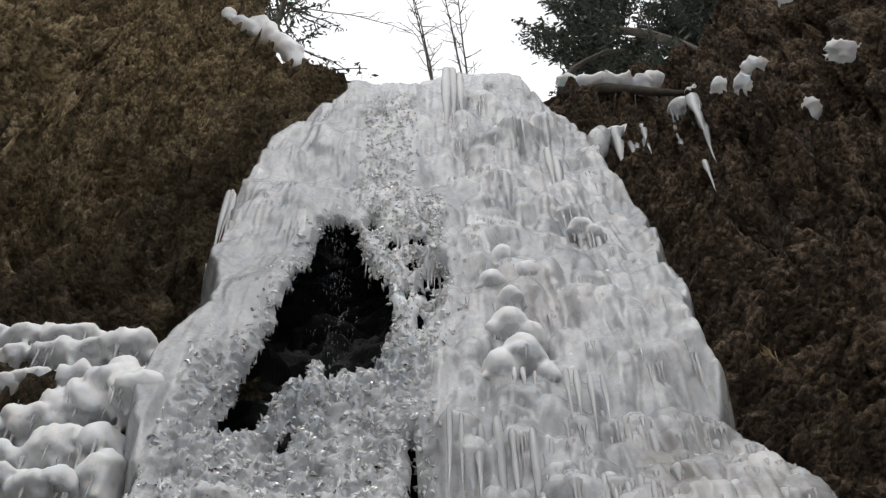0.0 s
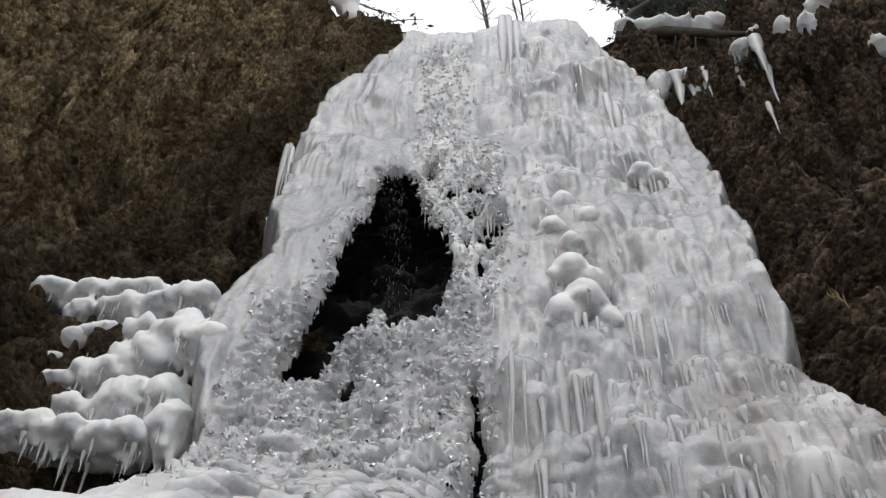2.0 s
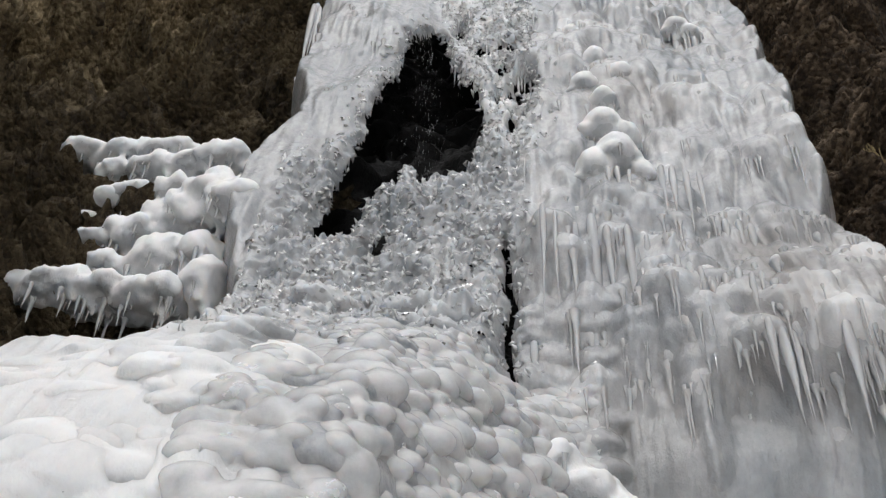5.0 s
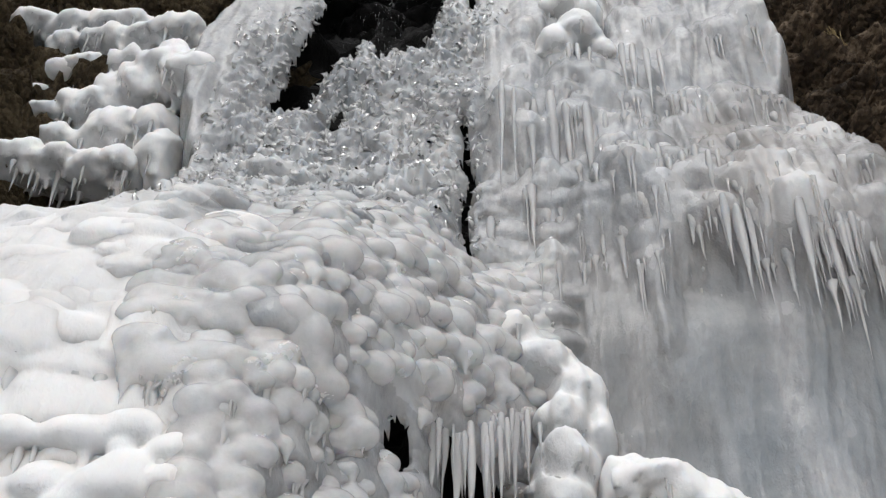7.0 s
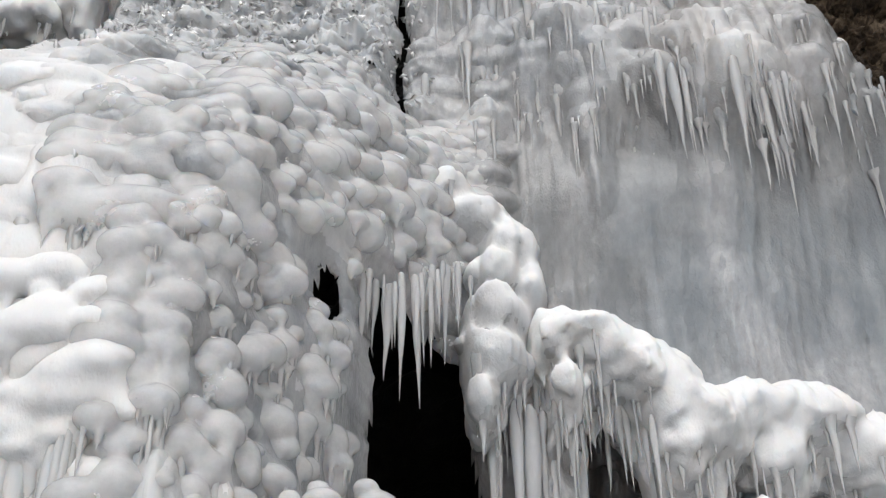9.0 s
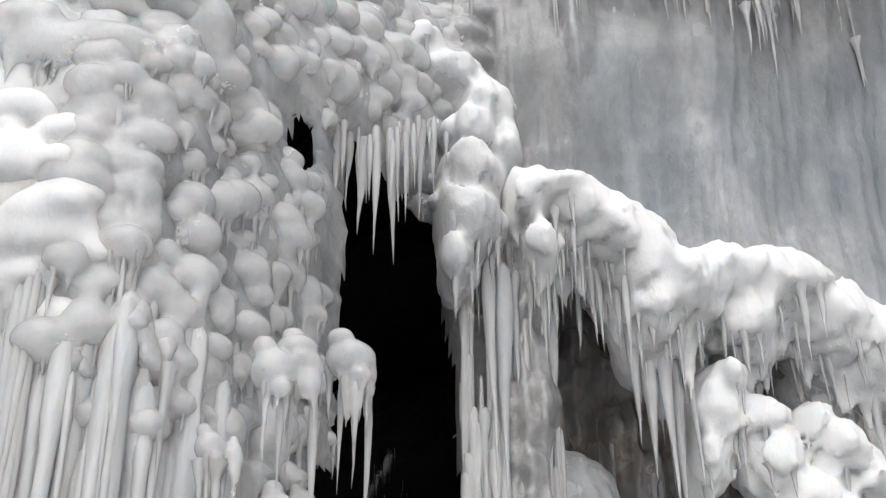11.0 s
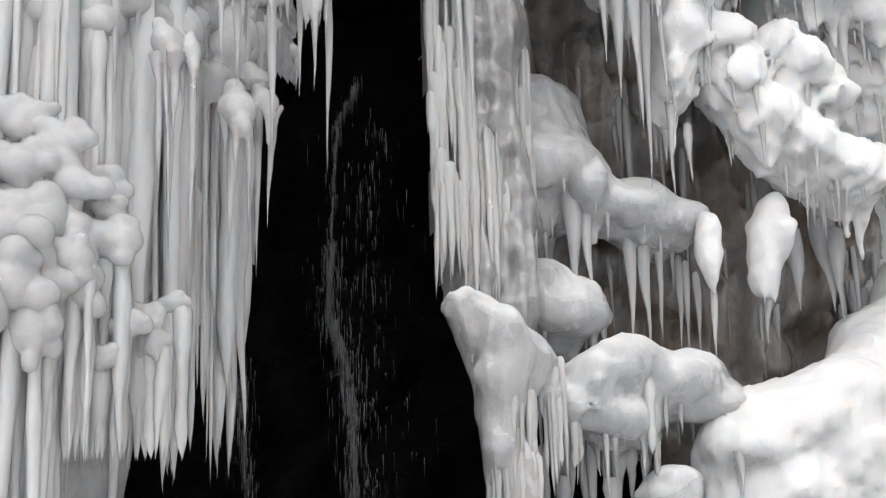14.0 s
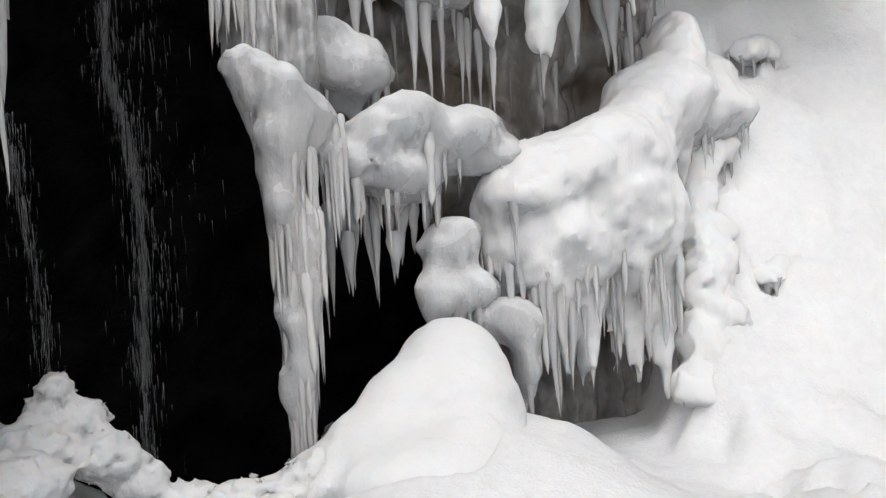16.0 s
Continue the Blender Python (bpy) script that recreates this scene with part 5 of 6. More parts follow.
# ---- the recess below the shelf ----
rx_, rz_ = np.arange(0.2, 5.6, 0.022), np.arange(-0.45, 6.0, 0.022)
xr, zr = np.meshgrid(rx_, rz_)
o = np.zeros_like(xr)
lumps = np.zeros_like(xr)
lobes(lumps, rx_, rz_, [(rng.uniform(0.3, 5.4), rng.uniform(-0.2, 5.4), w, w * rng.uniform(0.8, 1.8), w * 0.7) for w in rng.uniform(0.05, 0.3, 260)], lower=1.8)
lumps *= 0.25 + 0.75 * smooth(0.9, 1.25, xr)
folds = 1 - np.abs(fbm(xr * 6, o, zr * 0.5, 3, 91))
yr = 7.45 + 1.5 * smooth(0.75, 1.15, xr + 0.1 * fbm(o, o, zr * 2, 2, 94)) - lumps - 0.14 * folds - 0.05 * np.abs(np.sin(24 * xr + 2.5 * fbm(xr * 2, o, zr * 0.8, 2, 100))) * smooth(1.2, 0.9, xr) - 0.05 * fbm(xr * 9, o, zr * 8, 4, 93) - (0.08 + 0.17 * smooth(0.9, 1.25, xr)) * fbm(xr * 1.1, o, zr * 0.9, 3, 95)
left = np.interp(zr, (-0.5, 2.0, 2.2, 3.2, 4.2, 4.75, 6), (0.6, 0.52, 0.36, 0.31, 0.27, 0.2, 0.2)) + 0.03 * fbm(o, o, zr * 5, 3, 96)
yr += 0.5 * np.exp(-np.maximum(xr - left, 0) / 0.08)
base = np.interp(xr, (0.2, 0.5, 0.9, 1.6, 1.85, 2.0, 6), (2.25, 2.1, 1.75, 1.6, 1.2, -0.4, -0.4)) + 0.06 * fbm(xr * 9, o, o, 3, 97)
keep_r = (xr > left) & (xr < 3.75 + 0.25 * fbm(o, o, zr * 2, 2, 92)) & (zr > base) & (zr < shelf_z(xr) + 0.1)
pts, faces, used = drop_loose(np.stack([xr, yr, zr], -1).reshape(-1, 3), grid_faces(*xr.shape, keep_r))
back = link_mesh("recess_ice", pts, faces, ICE, fall, "grey cloudy ice over brown rock under the shelf")
attribute(back, "frost", np.clip(0.3 * fbm(xr * 2, o, zr * 2, 3, 98) - 0.05, 0, 1).ravel()[used])
attribute(back, "silt", ((0.5 + 0.5 * smooth(-0.2, 0.4, fbm(xr * 1.6, o, zr * 1.6, 3, 99))) * (0.35 + 0.85 * smooth(0.85, 1.2, xr))).ravel()[used])

for n in range(90):
    x = rng.uniform(0.32, 0.95)
    z = rng.uniform(2.9, 5.2)
    hang(x, 7.3 + 0.3 * (x > 0.75), z, rng.uniform(0.5, min(2.2, z - 2.1)), rng.uniform(0.012, 0.04), fall, COLUMNS, "ice_column")
for n in range(50):
    x, z = rng.uniform(1.1, 3.6), rng.uniform(2.2, 4.6)
    hang(x, yr[np.searchsorted(rz_, z), np.searchsorted(rx_, x)] + 0.01, z, rng.uniform(0.4, 1.2), rng.uniform(0.012, 0.04), fall)

# ---- snow and ice masses at the shelf and the foot ----
shelf = tagged(new("snow_shelf"), "rounded shelf of snow-capped ice crossing the fall's foot", "snow shelf")
lump("shelf_ice", ICE, thickened(SHELF_UPPER, 0.2, 0.4, 1.05, 1.1), 0.024, melt=0.03, snow=(-0.8, 0.9), seed=1, parent=shelf, silt=0.15, fringe=30, flute=0.03, knobs=2, rough_size=0.014)
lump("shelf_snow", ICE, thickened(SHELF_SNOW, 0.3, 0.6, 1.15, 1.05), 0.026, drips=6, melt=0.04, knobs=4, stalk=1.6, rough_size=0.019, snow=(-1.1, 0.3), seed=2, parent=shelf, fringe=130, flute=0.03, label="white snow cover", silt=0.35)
for x, y, z, long, r in SHELF_ICICLES:
    hang(x, y, z + 0.1, long + 0.1, r * 0.9, shelf)
for n in range(46):
    x, y, z, rx, ry, rz = SHELF_SNOW[rng.randint(len(SHELF_SNOW))]
    hang(x + rng.uniform(-0.9, 0.9) * rx, y - rng.uniform(-0.4, 0.6) * ry, z - 0.5 * rz, rng.uniform(0.15, 0.7), rng.uniform(0.01, 0.03), shelf)
ribs = tagged(new("snow_rib"), "branching ribs of crusted snow below the shelf", "snow")
lump("rib_snow", ICE, thickened(RIB_SNOW, 0.15, 0.4, 1.0, 1.05), 0.024, drips=4, melt=0.04, knobs=3, stalk=1.5, snow=(-1.3, 0.1), seed=3, rough_size=0.022, rough_scale=8, parent=ribs, silt=0.3, fringe=60, flute=0.03)
for n in range(26):
    x, y, z, rx, ry, rz = RIB_SNOW[rng.randint(len(RIB_SNOW))]
    hang(x + rng.uniform(-0.9, 0.9) * rx, y - rng.uniform(-0.5, 0.4) * ry, z - 0.6 * rz, rng.uniform(0.12, 0.5), rng.uniform(0.012, 0.035), ribs)
ledge = tagged(new("ice_ledge"), "grey ice ledges with snow tops in the recess", "ice ledge")
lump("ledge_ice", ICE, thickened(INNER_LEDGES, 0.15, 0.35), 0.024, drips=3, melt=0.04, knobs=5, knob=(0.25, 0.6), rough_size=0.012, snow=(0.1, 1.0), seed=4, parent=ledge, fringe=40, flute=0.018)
for x, y, z, long, r in INNER_ICICLES:
    hang(x, y, z + 0.1, long + 0.1, r * 0.9, ledge)
for n in (0, 3):
    tagged(lump("frozen_drop", ICE, FROZEN_DROPS[n:n + 3], 0.018, drips=2, melt=0.02, knobs=2, rough_size=0.015, snow=(-1.3, 0.0), seed=5 + n),
           "white frosted bulb tapering to an icicle", "frozen drop", group="frozen drops")
corner = tagged(new("ice_pillar"), "snow-capped ice pillar at the edge of the cave", "ice pillar")
lump("pillar_head", ICE, CORNER_LUMP, 0.022, drips=3, melt=0.04, knobs=2, rough_size=0.012, snow=(0.15, 0.95), seed=8, parent=corner, silt=0.2, fringe=15, flute=0.018)
for n in range(14):
    x, y, z, rx, ry, rz = CORNER_LUMP[6 + n % 4]
    hang(x + rng.uniform(-1.1, 1.1) * rx, y - rng.uniform(0.2, 0.9) * ry, z + 0.15, rng.uniform(0.3, 0.7), rng.uniform(0.01, 0.03), corner)
for n in range(60):
    x, y, z, rx, ry, rz = CORNER_LUMP[3 + n % 8]
    a = rng.uniform(-1.3, 1.3)
    hang(x + math.sin(a) * rx, y - math.cos(a) * 0.9 * ry, z + rng.uniform(0, 0.2), rng.uniform(0.35, 0.8), rng.uniform(0.012, 0.032), corner, COLUMNS, "ice_run")
row = tagged(new("ice_hummock"), "grey hummock of ice dusted with snow", "ice hummock")
lump("hummock", ICE, thickened(ROW_LUMP, 0.15, 0.4), 0.024, melt=0.04, knobs=5, knob=(0.25, 0.6), rough_size=0.012, snow=(0.0, 1.1), seed=9, parent=row, fringe=30, flute=0.018)
for x, y, z, long, r in CHANDELIER:
    hang(x, y, z + 0.05, long + 0.05, r, row)
for n in range(34):
    x, y, z, rx, ry, rz = ROW_LUMP[rng.randint(len(ROW_LUMP))]
    a = rng.uniform(-1.3, 1.3)
    hang(x + math.sin(a) * rx, y + 0.15 - math.cos(a) * max(ry, 0.4) * 0.9, z - 0.2 * rz, rng.uniform(0.2, 0.5), rng.uniform(0.014, 0.034), row, COLUMNS, "ice_run")
mound = tagged(new("snow_mound"), "large snow mound running into the bank, with icicles under its brow", "snow mound")
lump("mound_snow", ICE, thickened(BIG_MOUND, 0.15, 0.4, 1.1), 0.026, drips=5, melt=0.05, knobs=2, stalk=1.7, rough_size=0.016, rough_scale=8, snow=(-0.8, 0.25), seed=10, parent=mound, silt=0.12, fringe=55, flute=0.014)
lump("bank_snow", ICE, SLOPE_LUMPS, 0.022, drips=1.6, stalk=1.3, melt=0.025, knobs=6, knob=(0.2, 0.5), rough_size=0.02, rough_scale=7, snow=(-1.1, 0.0), seed=14, whole=True, fringe=30, flute=0.02, parent=mound, label="lumpy white snow of the bank")
for x, y, z, long, r in MOUND_ICICLES[:10] + MOUND_ICICLES[14:]:
    hang(x, y, z + 0.1, long + 0.1, r * 0.9, mound)
for n in range(90):
    x, y, z, rx, ry, rz = BIG_MOUND[8 + rng.randint(len(BIG_MOUND) - 8)]
    a = rng.uniform(-1.4, 1.4)
    hang(x + math.sin(a) * rx, y + 0.15 - math.cos(a) * max(ry, 0.4) * 0.93, z + rng.uniform(-0.1, 0.15) * rz, rng.uniform(0.25, 0.8), rng.uniform(0.014, 0.04), mound, COLUMNS, "ice_run")
humps = tagged(new("ice_hump"), "small grey icy humps beside the snow mound", "ice hump")
for n, picks in enumerate(((0, 3, 1), (2, 4, 5))):
    lump("hump", ICE, [SMALL_LUMPS[i] for i in picks], 0.022, drips=2, melt=0.04, knobs=2, rough_size=0.012, snow=(0.0, 1.1), seed=11 + 30 * n, parent=humps, fringe=7, flute=0.018)
tagged(lump("foot_mound", ICE, FOOT_MOUND, 0.024, drips=0, melt=0.055, knobs=1, snow=(-0.9, 0.5), seed=12, rough_size=0.010, rough_scale=9), "domed mound of icy snow at the fall's foot", "snow mound")
FRONT_CRUST = [(0.24 + 0.125 * n, 6.86 - 0.02 * (n % 3), (-0.25, -0.22, -0.22, -0.17, -0.13, -0.15, -0.18)[n], 0.17, 0.17, 0.17) for n in range(7)]
for balls, words in ((FOOT_CRUST, "crumbly crust of icy snow at the fall's foot"), (FRONT_CRUST, "low rim of crumbled ice before the mound")):
    thing = tagged(new("snow_crust"), words, "snow", group="crusts of icy snow")
    lump("crumbled_snow", ICE, balls, 0.017, drips=0, melt=0.012, knobs=50, knob=(0.1, 0.3), snow=(-0.9, 1.0), seed=13, rough_size=0.02, rough_scale=12, soft=1, parent=thing, label="greyish crumbled snow")
    rows = []
    for n in range(70):
        x, y, z, rx, ry, rz = balls[rng.randint(len(balls))]
        a, k = rng.uniform(0, 3.14), rng.uniform(0.008, 0.022)
        rows.append((x + 0.95 * math.cos(a) * rx, y - 0.5 * rng.rand() * ry, z + 0.95 * math.sin(a) * rz, rng.rand() * 6.28, k, k, k * rng.uniform(0.7, 1.8)))
    many("ice_crumbs", shard, rows, CRYSTAL, thing, "small clear crumbs of ice")

# ---- ledges beside the fall ----
for name, balls, seed, drips, words in (("snow_ledge", LEDGE_UPPER, 20, 16, "snow-covered ice on a rock ledge"), ("snow_ledge", LEDGE_MIDDLE, 21, 30, "knobbly snow-covered ice steps on a rock ledge"),
                                        ("snow_ledge", LEDGE_LOWER, 22, 36, "thick snow ledge fringed with icicles")):
    thing = tagged(new(name), words, "snow ledge")
    lump("ledge_snow", ICE, thickened(balls, 0.15, 0.4, 0.8, 1.1), 0.032, drips=2.5, melt=0.025, knobs=6, knob=(0.25, 0.65), snow=(-1.1, 0.1), seed=seed, parent=thing, rough_size=0.03, rough_scale=4, fringe=60, flute=0.02)
    for n in range(drips):
        x, y, z, rx, ry, rz = balls[rng.randint(len(balls))]
        hang(x + rng.uniform(-0.9, 0.9) * rx, y - rng.uniform(-0.6, 0.5) * ry, z - 0.5 * rz, rng.uniform(0.1, 0.4), rng.uniform(0.015, 0.035), thing)
for balls in LEDGE_BITS:
    x, y, z, rx, ry, rz = balls
    tagged(lump("snow_patch", SNOW, [(x, on_rock(rock_left, x, z) - 0.1, z, rx, ry, rz)], 0.03, drips=0, knobs=1, melt=0.015, seed=23, rough_size=0.012, rough_scale=6), "small patch of snow on the rock", "snow patch", group="snow patches")

# ---- ball clusters on the curtain ----
def bunch(balls, seed, more=3):
    """Each ball with smaller ones crowded round it."""
    r = np.random.RandomState(seed)
    out = []
    for x, y, z, rx, ry, rz in balls:
        out.append((x, y, z, 0.9 * rx, 0.9 * ry, 0.85 * rz))
        for _ in range(more):
            k = r.uniform(0.35, 0.62)
            a = r.rand() * 6.28
            out.append((x + 0.95 * math.cos(a) * rx, y + r.uniform(-0.5, 0.3) * ry, z + 0.9 * math.sin(a) * rz, k * rx, k * ry, k * rz * 0.95))
    return out


cluster = tagged(new("ice_ball_cluster"), "cluster of rounded milky ice balls on hanging columns", "ice cluster")
tagged(lump("ball_mass", BULB, bunch(BALLS_LOW, 33, 6), 0.013, melt=0.004, drips=0, stalk=4, snow=(-1.2, 1.0), seed=30, rough_size=0.002, soft=1, parent=cluster, whole=True), kind="stuff")
tagged(lump("ball_mass", BULB, bunch(BALLS_DEEP, 34, 6), 0.013, melt=0.004, drips=0, stalk=4, snow=(-1.2, 1.0), seed=31, rough_size=0.002, soft=1, parent=cluster, whole=True), kind="stuff")
for x, y, z, rx, ry, rz in BALLS_LOW + BALLS_DEEP:
    for n in range(3):
        px, long = x + rng.uniform(-0.9, 0.9) * rx, rng.uniform(0.8, 1.6)
        long = long if px < -1.05 else max(min(long, z - 1.3), 0.2)
        hang(px, y + rng.uniform(0.0, 0.5) * ry, z, long, rng.uniform(0.016, 0.038), cluster, COLUMNS, "ice_column")
tuft = tagged(new("ice_ball_cluster"), "paired milky ice balls dripping into icicles", "ice cluster")
for first, last in ((0, 3), (3, 5), (5, 7), (7, 9), (9, 11), (11, 12)):
    lump("ball_mass", BULB, bunch(CLUSTERS[first:last], 35, 2), 0.012, melt=0.006, drips=1.6, stalk=5, seed=32 + first, rough_size=0.003, soft=1, parent=tuft, fringe=8)
for x, y, z, rx, ry, rz in CLUSTERS:
    hang(x + rng.uniform(-0.5, 0.5) * rx, y + 0.2 * ry, z - 0.3 * rz, rng.uniform(0.4, 0.9), rng.uniform(0.015, 0.03), tuft)
for x, y, z, long, r in EDGE_ICICLES:
    y = min(y, on_rock(rock_right, x, z) - 0.1) if x > 3.5 else y
    hang(x, y, z + 0.15, long + 0.15, r * 1.2, fall)


# ---- snow on the rock ----
def cap_row(rock, first, last, size, seed, lean=0.0):
    """Balls of snow along a stretch of a rock face's upper edge, picked by the edge's own x."""
    x, y, z = (a[-1] for a in rock)
    r = np.random.RandomState(seed)
    pick = [i for i in range(0, len(x), 5) if min(first, last) < x[i] < max(first, last)]
    return [(x[i], y[i] - lean, z[i] + 0.05, size * r.uniform(0.9, 1.7), size * r.uniform(1.0, 1.6), size * r.uniform(0.45, 0.8)) for i in pick]


def cap(name, balls, voxel, seed, words):
    return tagged(lump(name, SNOW, balls, voxel, drips=0.4, melt=0.04, seed=seed, knobs=4, rough_size=0.03, rough_scale=6, stalk=0.3), words, "snow", group="snow on the rock")


cap("snow_cover", [(x, y - 0.15, z + 0.04, s * 0.85, 0.3, s * 0.2) for x, y, z, s in ((3.1, 13.5, 26.85, 0.3), (3.5, 13.45, 26.75, 0.3), (4.0, 13.4, 26.75, 0.34), (4.45, 13.4, 26.7, 0.32), (4.9, 13.5, 26.85, 0.34),
                                                                         (5.25, 13.6, 27.1, 0.34), (5.6, 13.7, 27.45, 0.36), (5.95, 13.75, 27.85, 0.36))], 0.045, 41, "broken snow cover along the rock edge")
cap("snow_cover", cap_row(rock_right, 4.8, 11.5, 0.2, 44, 0.3), 0.05, 44, "snow lying up the sloping rock edge")
cap("snow_cover", cap_row(rock_left, -4.6, -2.2, 0.15, 2), 0.07, 42, "snow cover along the sloping rock edge")
cap("snow_cover", [(-5.85, 13.75, 32.05, 0.22, 0.3, 0.12), (-5.45, 13.85, 31.8, 0.3, 0.3, 0.14), (-5.05, 14.0, 32.0, 0.3, 0.3, 0.28), (-4.75, 14.1, 31.75, 0.34, 0.3, 0.3),
                 (-4.4, 14.3, 31.45, 0.34, 0.3, 0.3), (-4.1, 14.45, 31.15, 0.32, 0.3, 0.3), (-3.9, 14.55, 30.85, 0.22, 0.25, 0.34)], 0.06, 43, "thick smooth snow on a sloping rock rib")
for n, (x, y, z, rx, rz) in enumerate(((7.21, 12.5, 25.1, 0.3, 0.24), (7.05, 12.6, 24.8, 0.4, 0.1), (8.37, 11.5, 23.55, 0.45, 0.09), (8.7, 10.9, 22.65, 0.5, 0.1), 
                                       (7.8, 11.85, 23.2, 0.25, 0.07), (6.65, 12.7, 24.2, 0.2, 0.08), (6.26, 12.75, 24.75, 0.2, 0.09), (5.95, 12.95, 25.3, 0.3, 0.1), (8.0, 11.9, 26.4, 0.2, 0.08))):
    y, rx, rz = on_rock(rock_right, x, z) - 0.06, 0.62 * rx, 0.5 * rz
    cap("snow_patch", [(x, y, z, rx, 0.2, 0.7 * rz), (x + 0.7 * rx, y, z - 0.05, 0.6 * rx, 0.2, 0.5 * rz), (x - 0.7 * rx, y, z + 0.03, 0.5 * rx, 0.2, 0.4 * rz)], 0.04, 50 + n, "small broken patch of snow on a rock step")
drip = tagged(new("hanging_ice"), "row of thin icicles on the rock below the dry grass", "hanging ice")
for n in range(16):
    x, z = rng.uniform(4.0, 5.0), rng.uniform(8.9, 9.9)
    hang(x, on_rock(rock_right, x, z) - 0.04, z, rng.uniform(0.25, 0.7), rng.uniform(0.012, 0.028), drip)
hanging = tagged(new("hanging_ice"), "ice dripping from a root of the rock edge", "hanging ice")
lump("ice_root", ICE, [(x, min(y, on_rock(rock_right, x, z) - 0.05), z, rx, ry, rz) for x, y, z, rx, ry, rz in (
    (5.5, 13.05, 24.6, 0.36, 0.25, 0.09), (5.3, 13.2, 24.5, 0.25, 0.25, 0.08), (5.55, 12.95, 24.35, 0.12, 0.16, 0.24), (4.3, 13.35, 24.5, 0.22, 0.25, 0.14), (3.95, 13.35, 24.4, 0.2, 0.25, 0.2),
    (3.6, 13.3, 24.2, 0.22, 0.3, 0.3), (3.4, 13.0, 23.4, 0.22, 0.3, 0.5))], 0.05, whole=True, drips=3, seed=60, snow=(0.0, 0.7), parent=hanging, fringe=40)


# ---- plants ----
def tube(points, radii, sides=6):
    pts = np.array(points, float)
    way = np.gradient(pts, axis=0)
    way /= np.linalg.norm(way, axis=1)[:, None] + 1e-9
    side = np.cross(way, (0.31, 0.2, 0.93))
    side /= np.linalg.norm(side, axis=1)[:, None] + 1e-9
    up = np.cross(way, side)
    a = np.arange(sides) * 2 * np.pi / sides
    ring = side[:, None] * np.cos(a)[None, :, None] + up[:, None] * np.sin(a)[None, :, None]
    verts = pts[:, None] + ring * np.array(radii)[:, None, None]
    i = np.arange(len(pts) * sides).reshape(len(pts), sides)
    j = np.roll(i, -1, 1)
    return verts.reshape(-1, 3), np.stack([i[:-1], j[:-1], j[1:], i[1:]], -1).reshape(-1, 4)


def tubes(name, rows, mat, parent, label="", kind=""):
    verts, faces, start = [], [], 0
    for points, radii in rows:
        v, f = tube(points, radii, 5)
        verts.append(v)
        faces.append(f + start)
        start += len(v)
    ob = link_mesh(name, np.concatenate(verts), np.concatenate(faces), mat, parent, label)
    return tagged(ob, kind=kind)


def wander(start, way, long, steps, jitter, r, sag=0.0):
    pts, p, w = [np.array(start, float)], np.array(start, float), np.array(way, float)
    for _ in range(steps):
        w = w + r.normal(0, jitter, 3) + (0, 0, -sag)
        w /= np.linalg.norm(w)
        p = p + w * long / steps
        pts.append(p.copy())
    return pts


def sapling(spot, high, seed, stems, label):
    r = np.random.RandomState(seed)
    thing = tagged(new("bare_sapling"), label, "sapling", group="saplings on the crest")
    twigs = []
    for n in range(stems):
        way = (r.uniform(-0.03, 0.03), r.uniform(-0.05, 0.05), 1)
        stem = wander((spot[0] + r.uniform(-0.15, 0.15), spot[1], spot[2]), way, high * r.uniform(0.8, 1.1), 12, 0.02, r)
        tubes("stem", [(stem, np.linspace(0.035, 0.012, 13))], BARK, thing)
        for k in range(3, 12):
            for _ in range(2):
                side = (r.uniform(-0.7, 0.7), r.uniform(-0.5, 0.5), r.uniform(0.8, 1.4))
                twig = wander(stem[k], np.array(side) / np.linalg.norm(side), high * r.uniform(0.05, 0.14), 5, 0.16, r)
                twigs.append((twig, np.linspace(0.014, 0.006, 6)))
                twigs.append((wander(twig[3], (r.uniform(-1, 1), 0, 0.7), high * 0.035, 3, 0.2, r), np.linspace(0.008, 0.005, 4)))
    tubes("twig", twigs, BARK, thing, "fine bare twigs", "stuff")


sapling((0.02, 14.6, 27.8), 9.0, 1, 2, "slender bare sapling standing on the icy crest")
sapling((0.72, 14.6, 27.4), 9.0, 2, 2, "slender bare sapling with thin twigs on the crest")


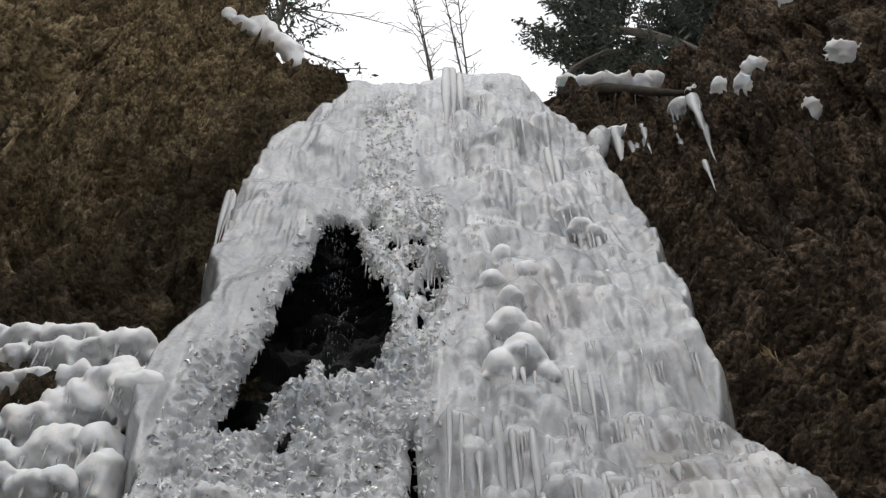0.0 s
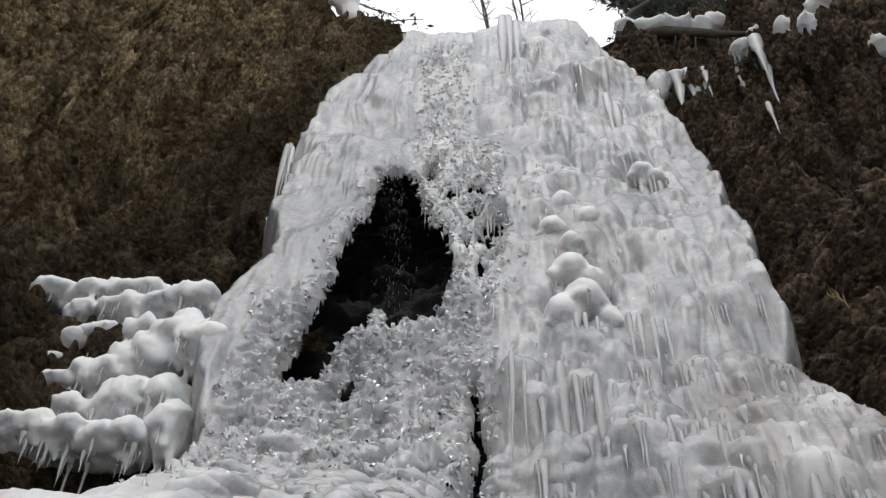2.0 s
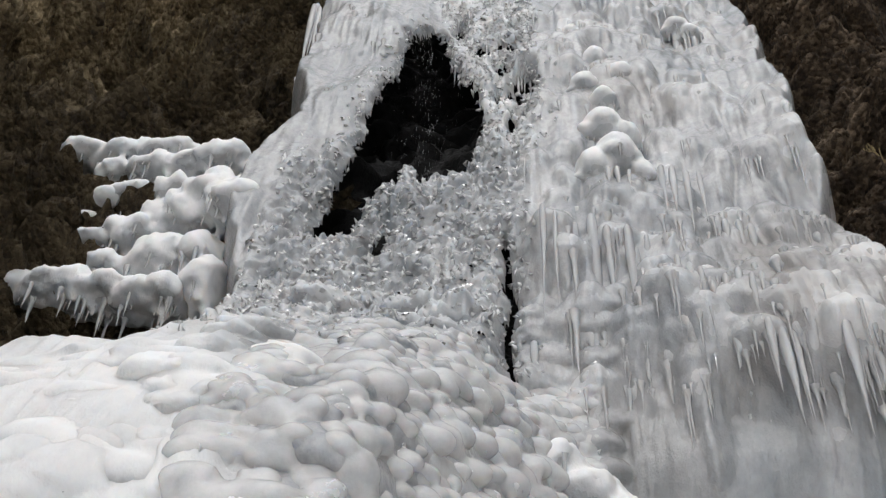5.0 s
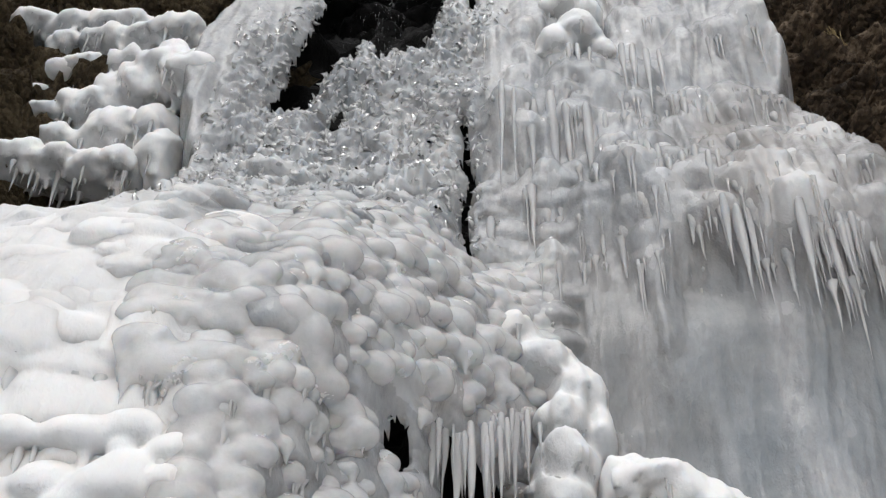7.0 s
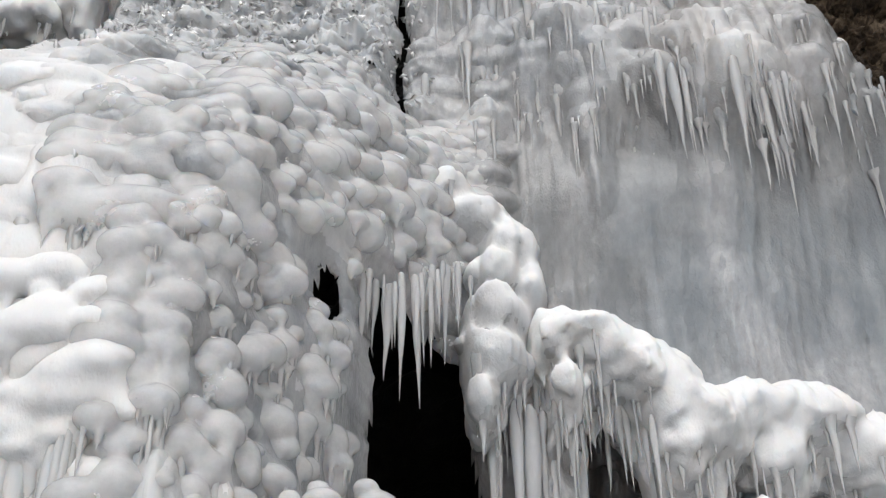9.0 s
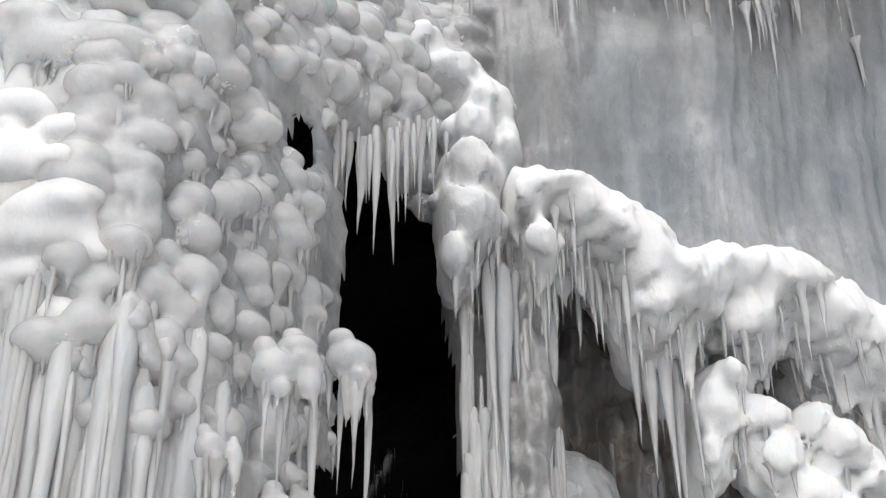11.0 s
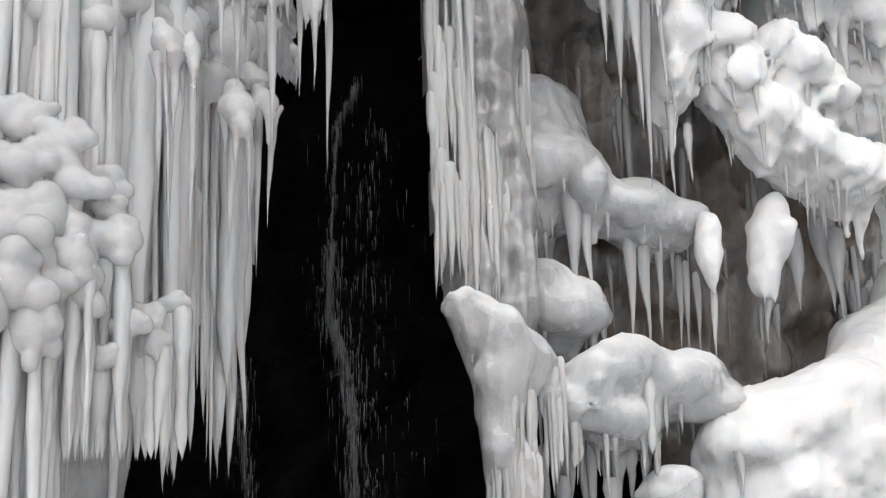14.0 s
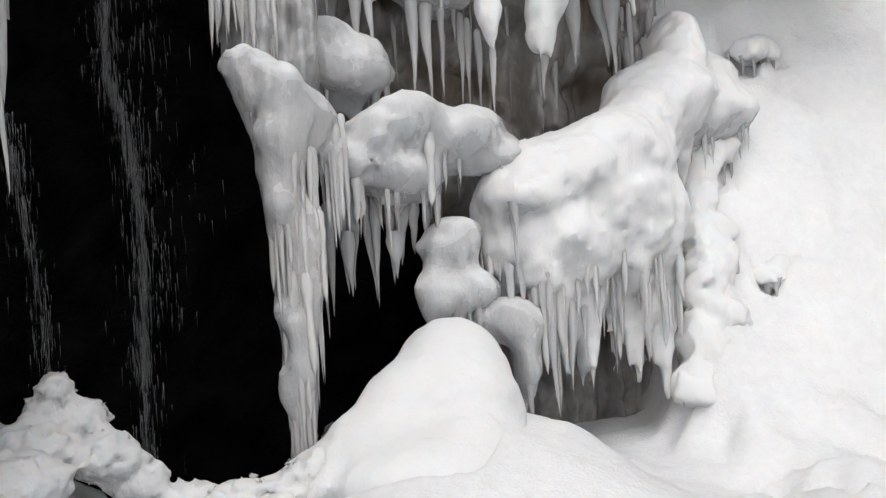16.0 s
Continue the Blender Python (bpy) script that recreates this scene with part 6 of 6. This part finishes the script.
def evergreen(spot, high, spread, seed, limbs, sprigs, label, low=0.08):
    """A dark evergreen: trunk, limbs and a crown of small leaf sprays with gaps."""
    r = np.random.RandomState(seed)
    thing = tagged(new("evergreen_tree"), label, "tree", group="evergreens above the rock")
    trunk = wander(spot, (r.uniform(-0.08, 0.08), 0, 1), high, 10, 0.03, r)
    tubes("trunk", [(trunk, np.linspace(0.2, 0.04, 11))], BARK, thing)
    rows, verts, faces = [], [], []
    for n in range(limbs):
        k = low + (1 - low) * (n + r.rand()) / limbs
        base = trunk[min(int(k * 10), 9)] + (trunk[min(int(k * 10) + 1, 10)] - trunk[min(int(k * 10), 9)]) * (k * 10 % 1)
        a = r.rand() * 6.28
        limb = wander(base, (math.cos(a), math.sin(a), 0.15), spread * (1.1 - k) * r.uniform(0.7, 1.2) + 0.3, 7, 0.12, r, 0.05)
        rows.append((limb, np.linspace(0.05, 0.012, 8)))
        for _ in range(sprigs):
            t = r.uniform(0.15, 1) * 7
            p = limb[min(int(t), 6)] * (1 - t % 1) + limb[min(int(t) + 1, 7)] * (t % 1) + r.normal(0, 0.13, 3)
            u, v = r.normal(0, 1, 3), r.normal(0, 1, 3)
            u, v = u / np.linalg.norm(u) * r.uniform(0.06, 0.17), v / np.linalg.norm(v) * r.uniform(0.03, 0.06)
            start = len(verts)
            verts += [p - u, p + v, p + u, p - v]
            faces.append((start, start + 1, start + 2, start + 3))
    tubes("limb", rows, BARK, thing, "", "stuff")
    tagged(link_mesh("crown", np.array(verts), np.array(faces), NEEDLE, thing, "dark green needle sprays", flat=True), kind="stuff")


evergreen((6.0, 18.0, 30.0), 14, 4.6, 5, 95, 260, "dark evergreen tree behind the rock edge")
evergreen((7.9, 17.6, 31.0), 14, 4.6, 6, 95, 260, "dense dark evergreen tree above the rock face")
evergreen((9.8, 17.0, 32.5), 13, 4.0, 7, 70, 160, "dark evergreen tree on the slope above the rock")
evergreen((-6.0, 17.5, 33.5), 12, 4.2, 8, 60, 45, "thin evergreen tree leaning over the rock edge")
r = np.random.RandomState(9)
bough = tagged(new("bare_branch"), "thin bare branch reaching over the crest", "branch")
main = wander((-4.6, 17.4, 40.7), (1, 0, -0.42), 4.6, 14, 0.05, r, -0.01)
tubes("branch", [(main, np.linspace(0.022, 0.007, 15))], BARK, bough)
tubes("twig", [(wander(main[k], (r.uniform(-0.5, 1), 0, r.uniform(-0.8, 0.8)), 0.7, 5, 0.2, r), np.linspace(0.012, 0.005, 6)) for k in range(2, 15)], BARK, bough, "fine bare twigs", "stuff")
log = tagged(new("fallen_branch"), "weathered dark branch lying along the rock edge", "branch")
tubes("bough", [([(2.9, 13.5, 26.75), (3.4, 13.4, 26.55), (4.0, 13.3, 26.55), (4.6, 13.25, 26.35), (5.2, 13.2, 26.1), (5.85, 13.15, 25.95)], (0.16, 0.15, 0.14, 0.12, 0.10, 0.05))], BARK, log)
tubes("side_branch", [([(2.95, 13.5, 26.6), (3.05, 13.45, 27.2), (3.35, 13.4, 27.8), (3.8, 13.4, 28.3), (4.3, 13.4, 28.75), (4.8, 13.4, 28.8)], (0.11, 0.10, 0.08, 0.06, 0.045, 0.02))], BARK, log)
tubes("root", [(wander((3.3 + 0.45 * k, 13.25, 26.4 - 0.1 * k), (r.uniform(-0.4, 0.4), -0.1, -1), 1.0, 6, 0.2, r), np.linspace(0.02, 0.006, 7)) for k in range(6)], BARK, log, "thin hanging roots", "stuff")
leaner = tagged(new("leaning_trunk"), "pale bare trunk leaning above the rock face", "tree trunk")
tubes("trunk", [([(7.9, 15.2, 31.4), (7.2, 15.4, 33.0), (6.5, 15.6, 34.2), (5.4, 15.8, 35.2)], (0.22, 0.19, 0.16, 0.1))], BARK, leaner)


def tuft(spot, way, long, count, seed, mat, name, label, thick=0.006):
    r = np.random.RandomState(seed)
    rows = []
    for _ in range(count):
        w = np.array(way) + r.normal(0, 0.14 if way[2] > 0 else 0.07, 3)
        rows.append((wander(np.array(spot) + r.normal(0, 0.06, 3), w / np.linalg.norm(w), long * r.uniform(0.5, 1.1), 6, 0.1, r, 0.12 if way[2] < 0 else -0.02), np.linspace(thick, thick * 0.4, 7)))
    thing = tagged(new(name), label, "grass" if "grass" in name else "weed")
    tagged(tubes("blade", rows, mat, thing, "dry thin blades"), kind="stuff")


tuft((4.4, on_rock(rock_right, 4.4, 13.75) - 0.15, 13.75), (0.02, -0.1, -1), 0.8, 90, 1, STRAW, "grass_tuft", "straw-coloured dry grass hanging from the rock", 0.008)
tuft((4.42, on_rock(rock_right, 4.42, 13.3) - 0.2, 13.3), (0.05, -0.1, -1), 1.0, 12, 2, STRAW, "grass_tuft", "few long dry grass blades hanging on the rock", 0.006)
for n, spot in enumerate(((-5.83, 11.75, 23.06), (-6.24, 11.45, 18.92), (-5.4, 11.9, 24.9), (5.87, 11.6, 17.94), (5.79, 10.0, 14.36))):
    spot = (spot[0], on_rock(rock_left if n < 3 else rock_right, spot[0], spot[2]) - 0.05, spot[2])
    tuft(spot, (0.05, -0.25, 0.9), 1.1, 7 if n < 3 else 9, 10 + n, BARK if n > 2 else STRAW, "dry_weed", "thin dry weed stems growing on the rock", 0.006)

# ---- falling water ----
drop_shape = icicle_shape(4, 4, 90, 0.6)


def trickle(line, wide, count, seed, label):
    r = np.random.RandomState(seed)
    line = np.array(line)
    t = r.uniform(0, len(line) - 1.001, count)
    a, w = t.astype(int), (t % 1)[:, None]
    p = line[a] * (1 - w) + line[a + 1] * w + r.normal(0, 1, (count, 3)) * (wide, 0.05, 0.02) * r.choice((0.3, 1.0), (count, 1))
    rows = [(*q, r.rand() * 6.28, *(2 * (r.uniform(0.001, 0.0035),)), r.uniform(0.03, 0.2)) for q in p]
    thing = tagged(new("water_trickle"), label, "water", group="trickles of meltwater")
    many("water_streak", [drop_shape], rows, WATER, thing)


CAVE_FALL = [(-0.15, 8.9, 4.1), (-0.3, 8.9, 3.8), (-0.35, 8.9, 2.9), (-0.37, 8.9, 2.45), (-0.26, 8.9, 2.05), (-0.2, 8.9, 1.5), (-0.21, 8.9, 0.9), (-0.25, 8.9, 0.3), (-0.27, 8.9, -0.5)]
trickle(CAVE_FALL, 0.022, 800, 1, "main thin trickle falling in the dark cave")
trickle(CAVE_FALL[2:], 0.07, 1000, 5, "loose veil of drops round the main trickle")
trickle([(-1.05, 8.9, 2.2), (-0.99, 8.9, 1.76), (-0.9, 8.9, 1.0), (-0.86, 8.9, 0.3)], 0.06, 420, 2, "faint trickle at the side of the cave")
trickle([(-0.05, 8.9, 3.9), (-0.1, 8.9, 2.5), (-0.08, 8.9, 0.6)], 0.2, 260, 3, "scattered drops falling in the cave")
trickle([(-1.8, 10.9, 17.6), (-1.6, 10.7, 16.0), (-1.5, 10.4, 14.0), (-1.6, 10.2, 12.0)], 0.34, 320, 4, "spray falling inside the great hole")
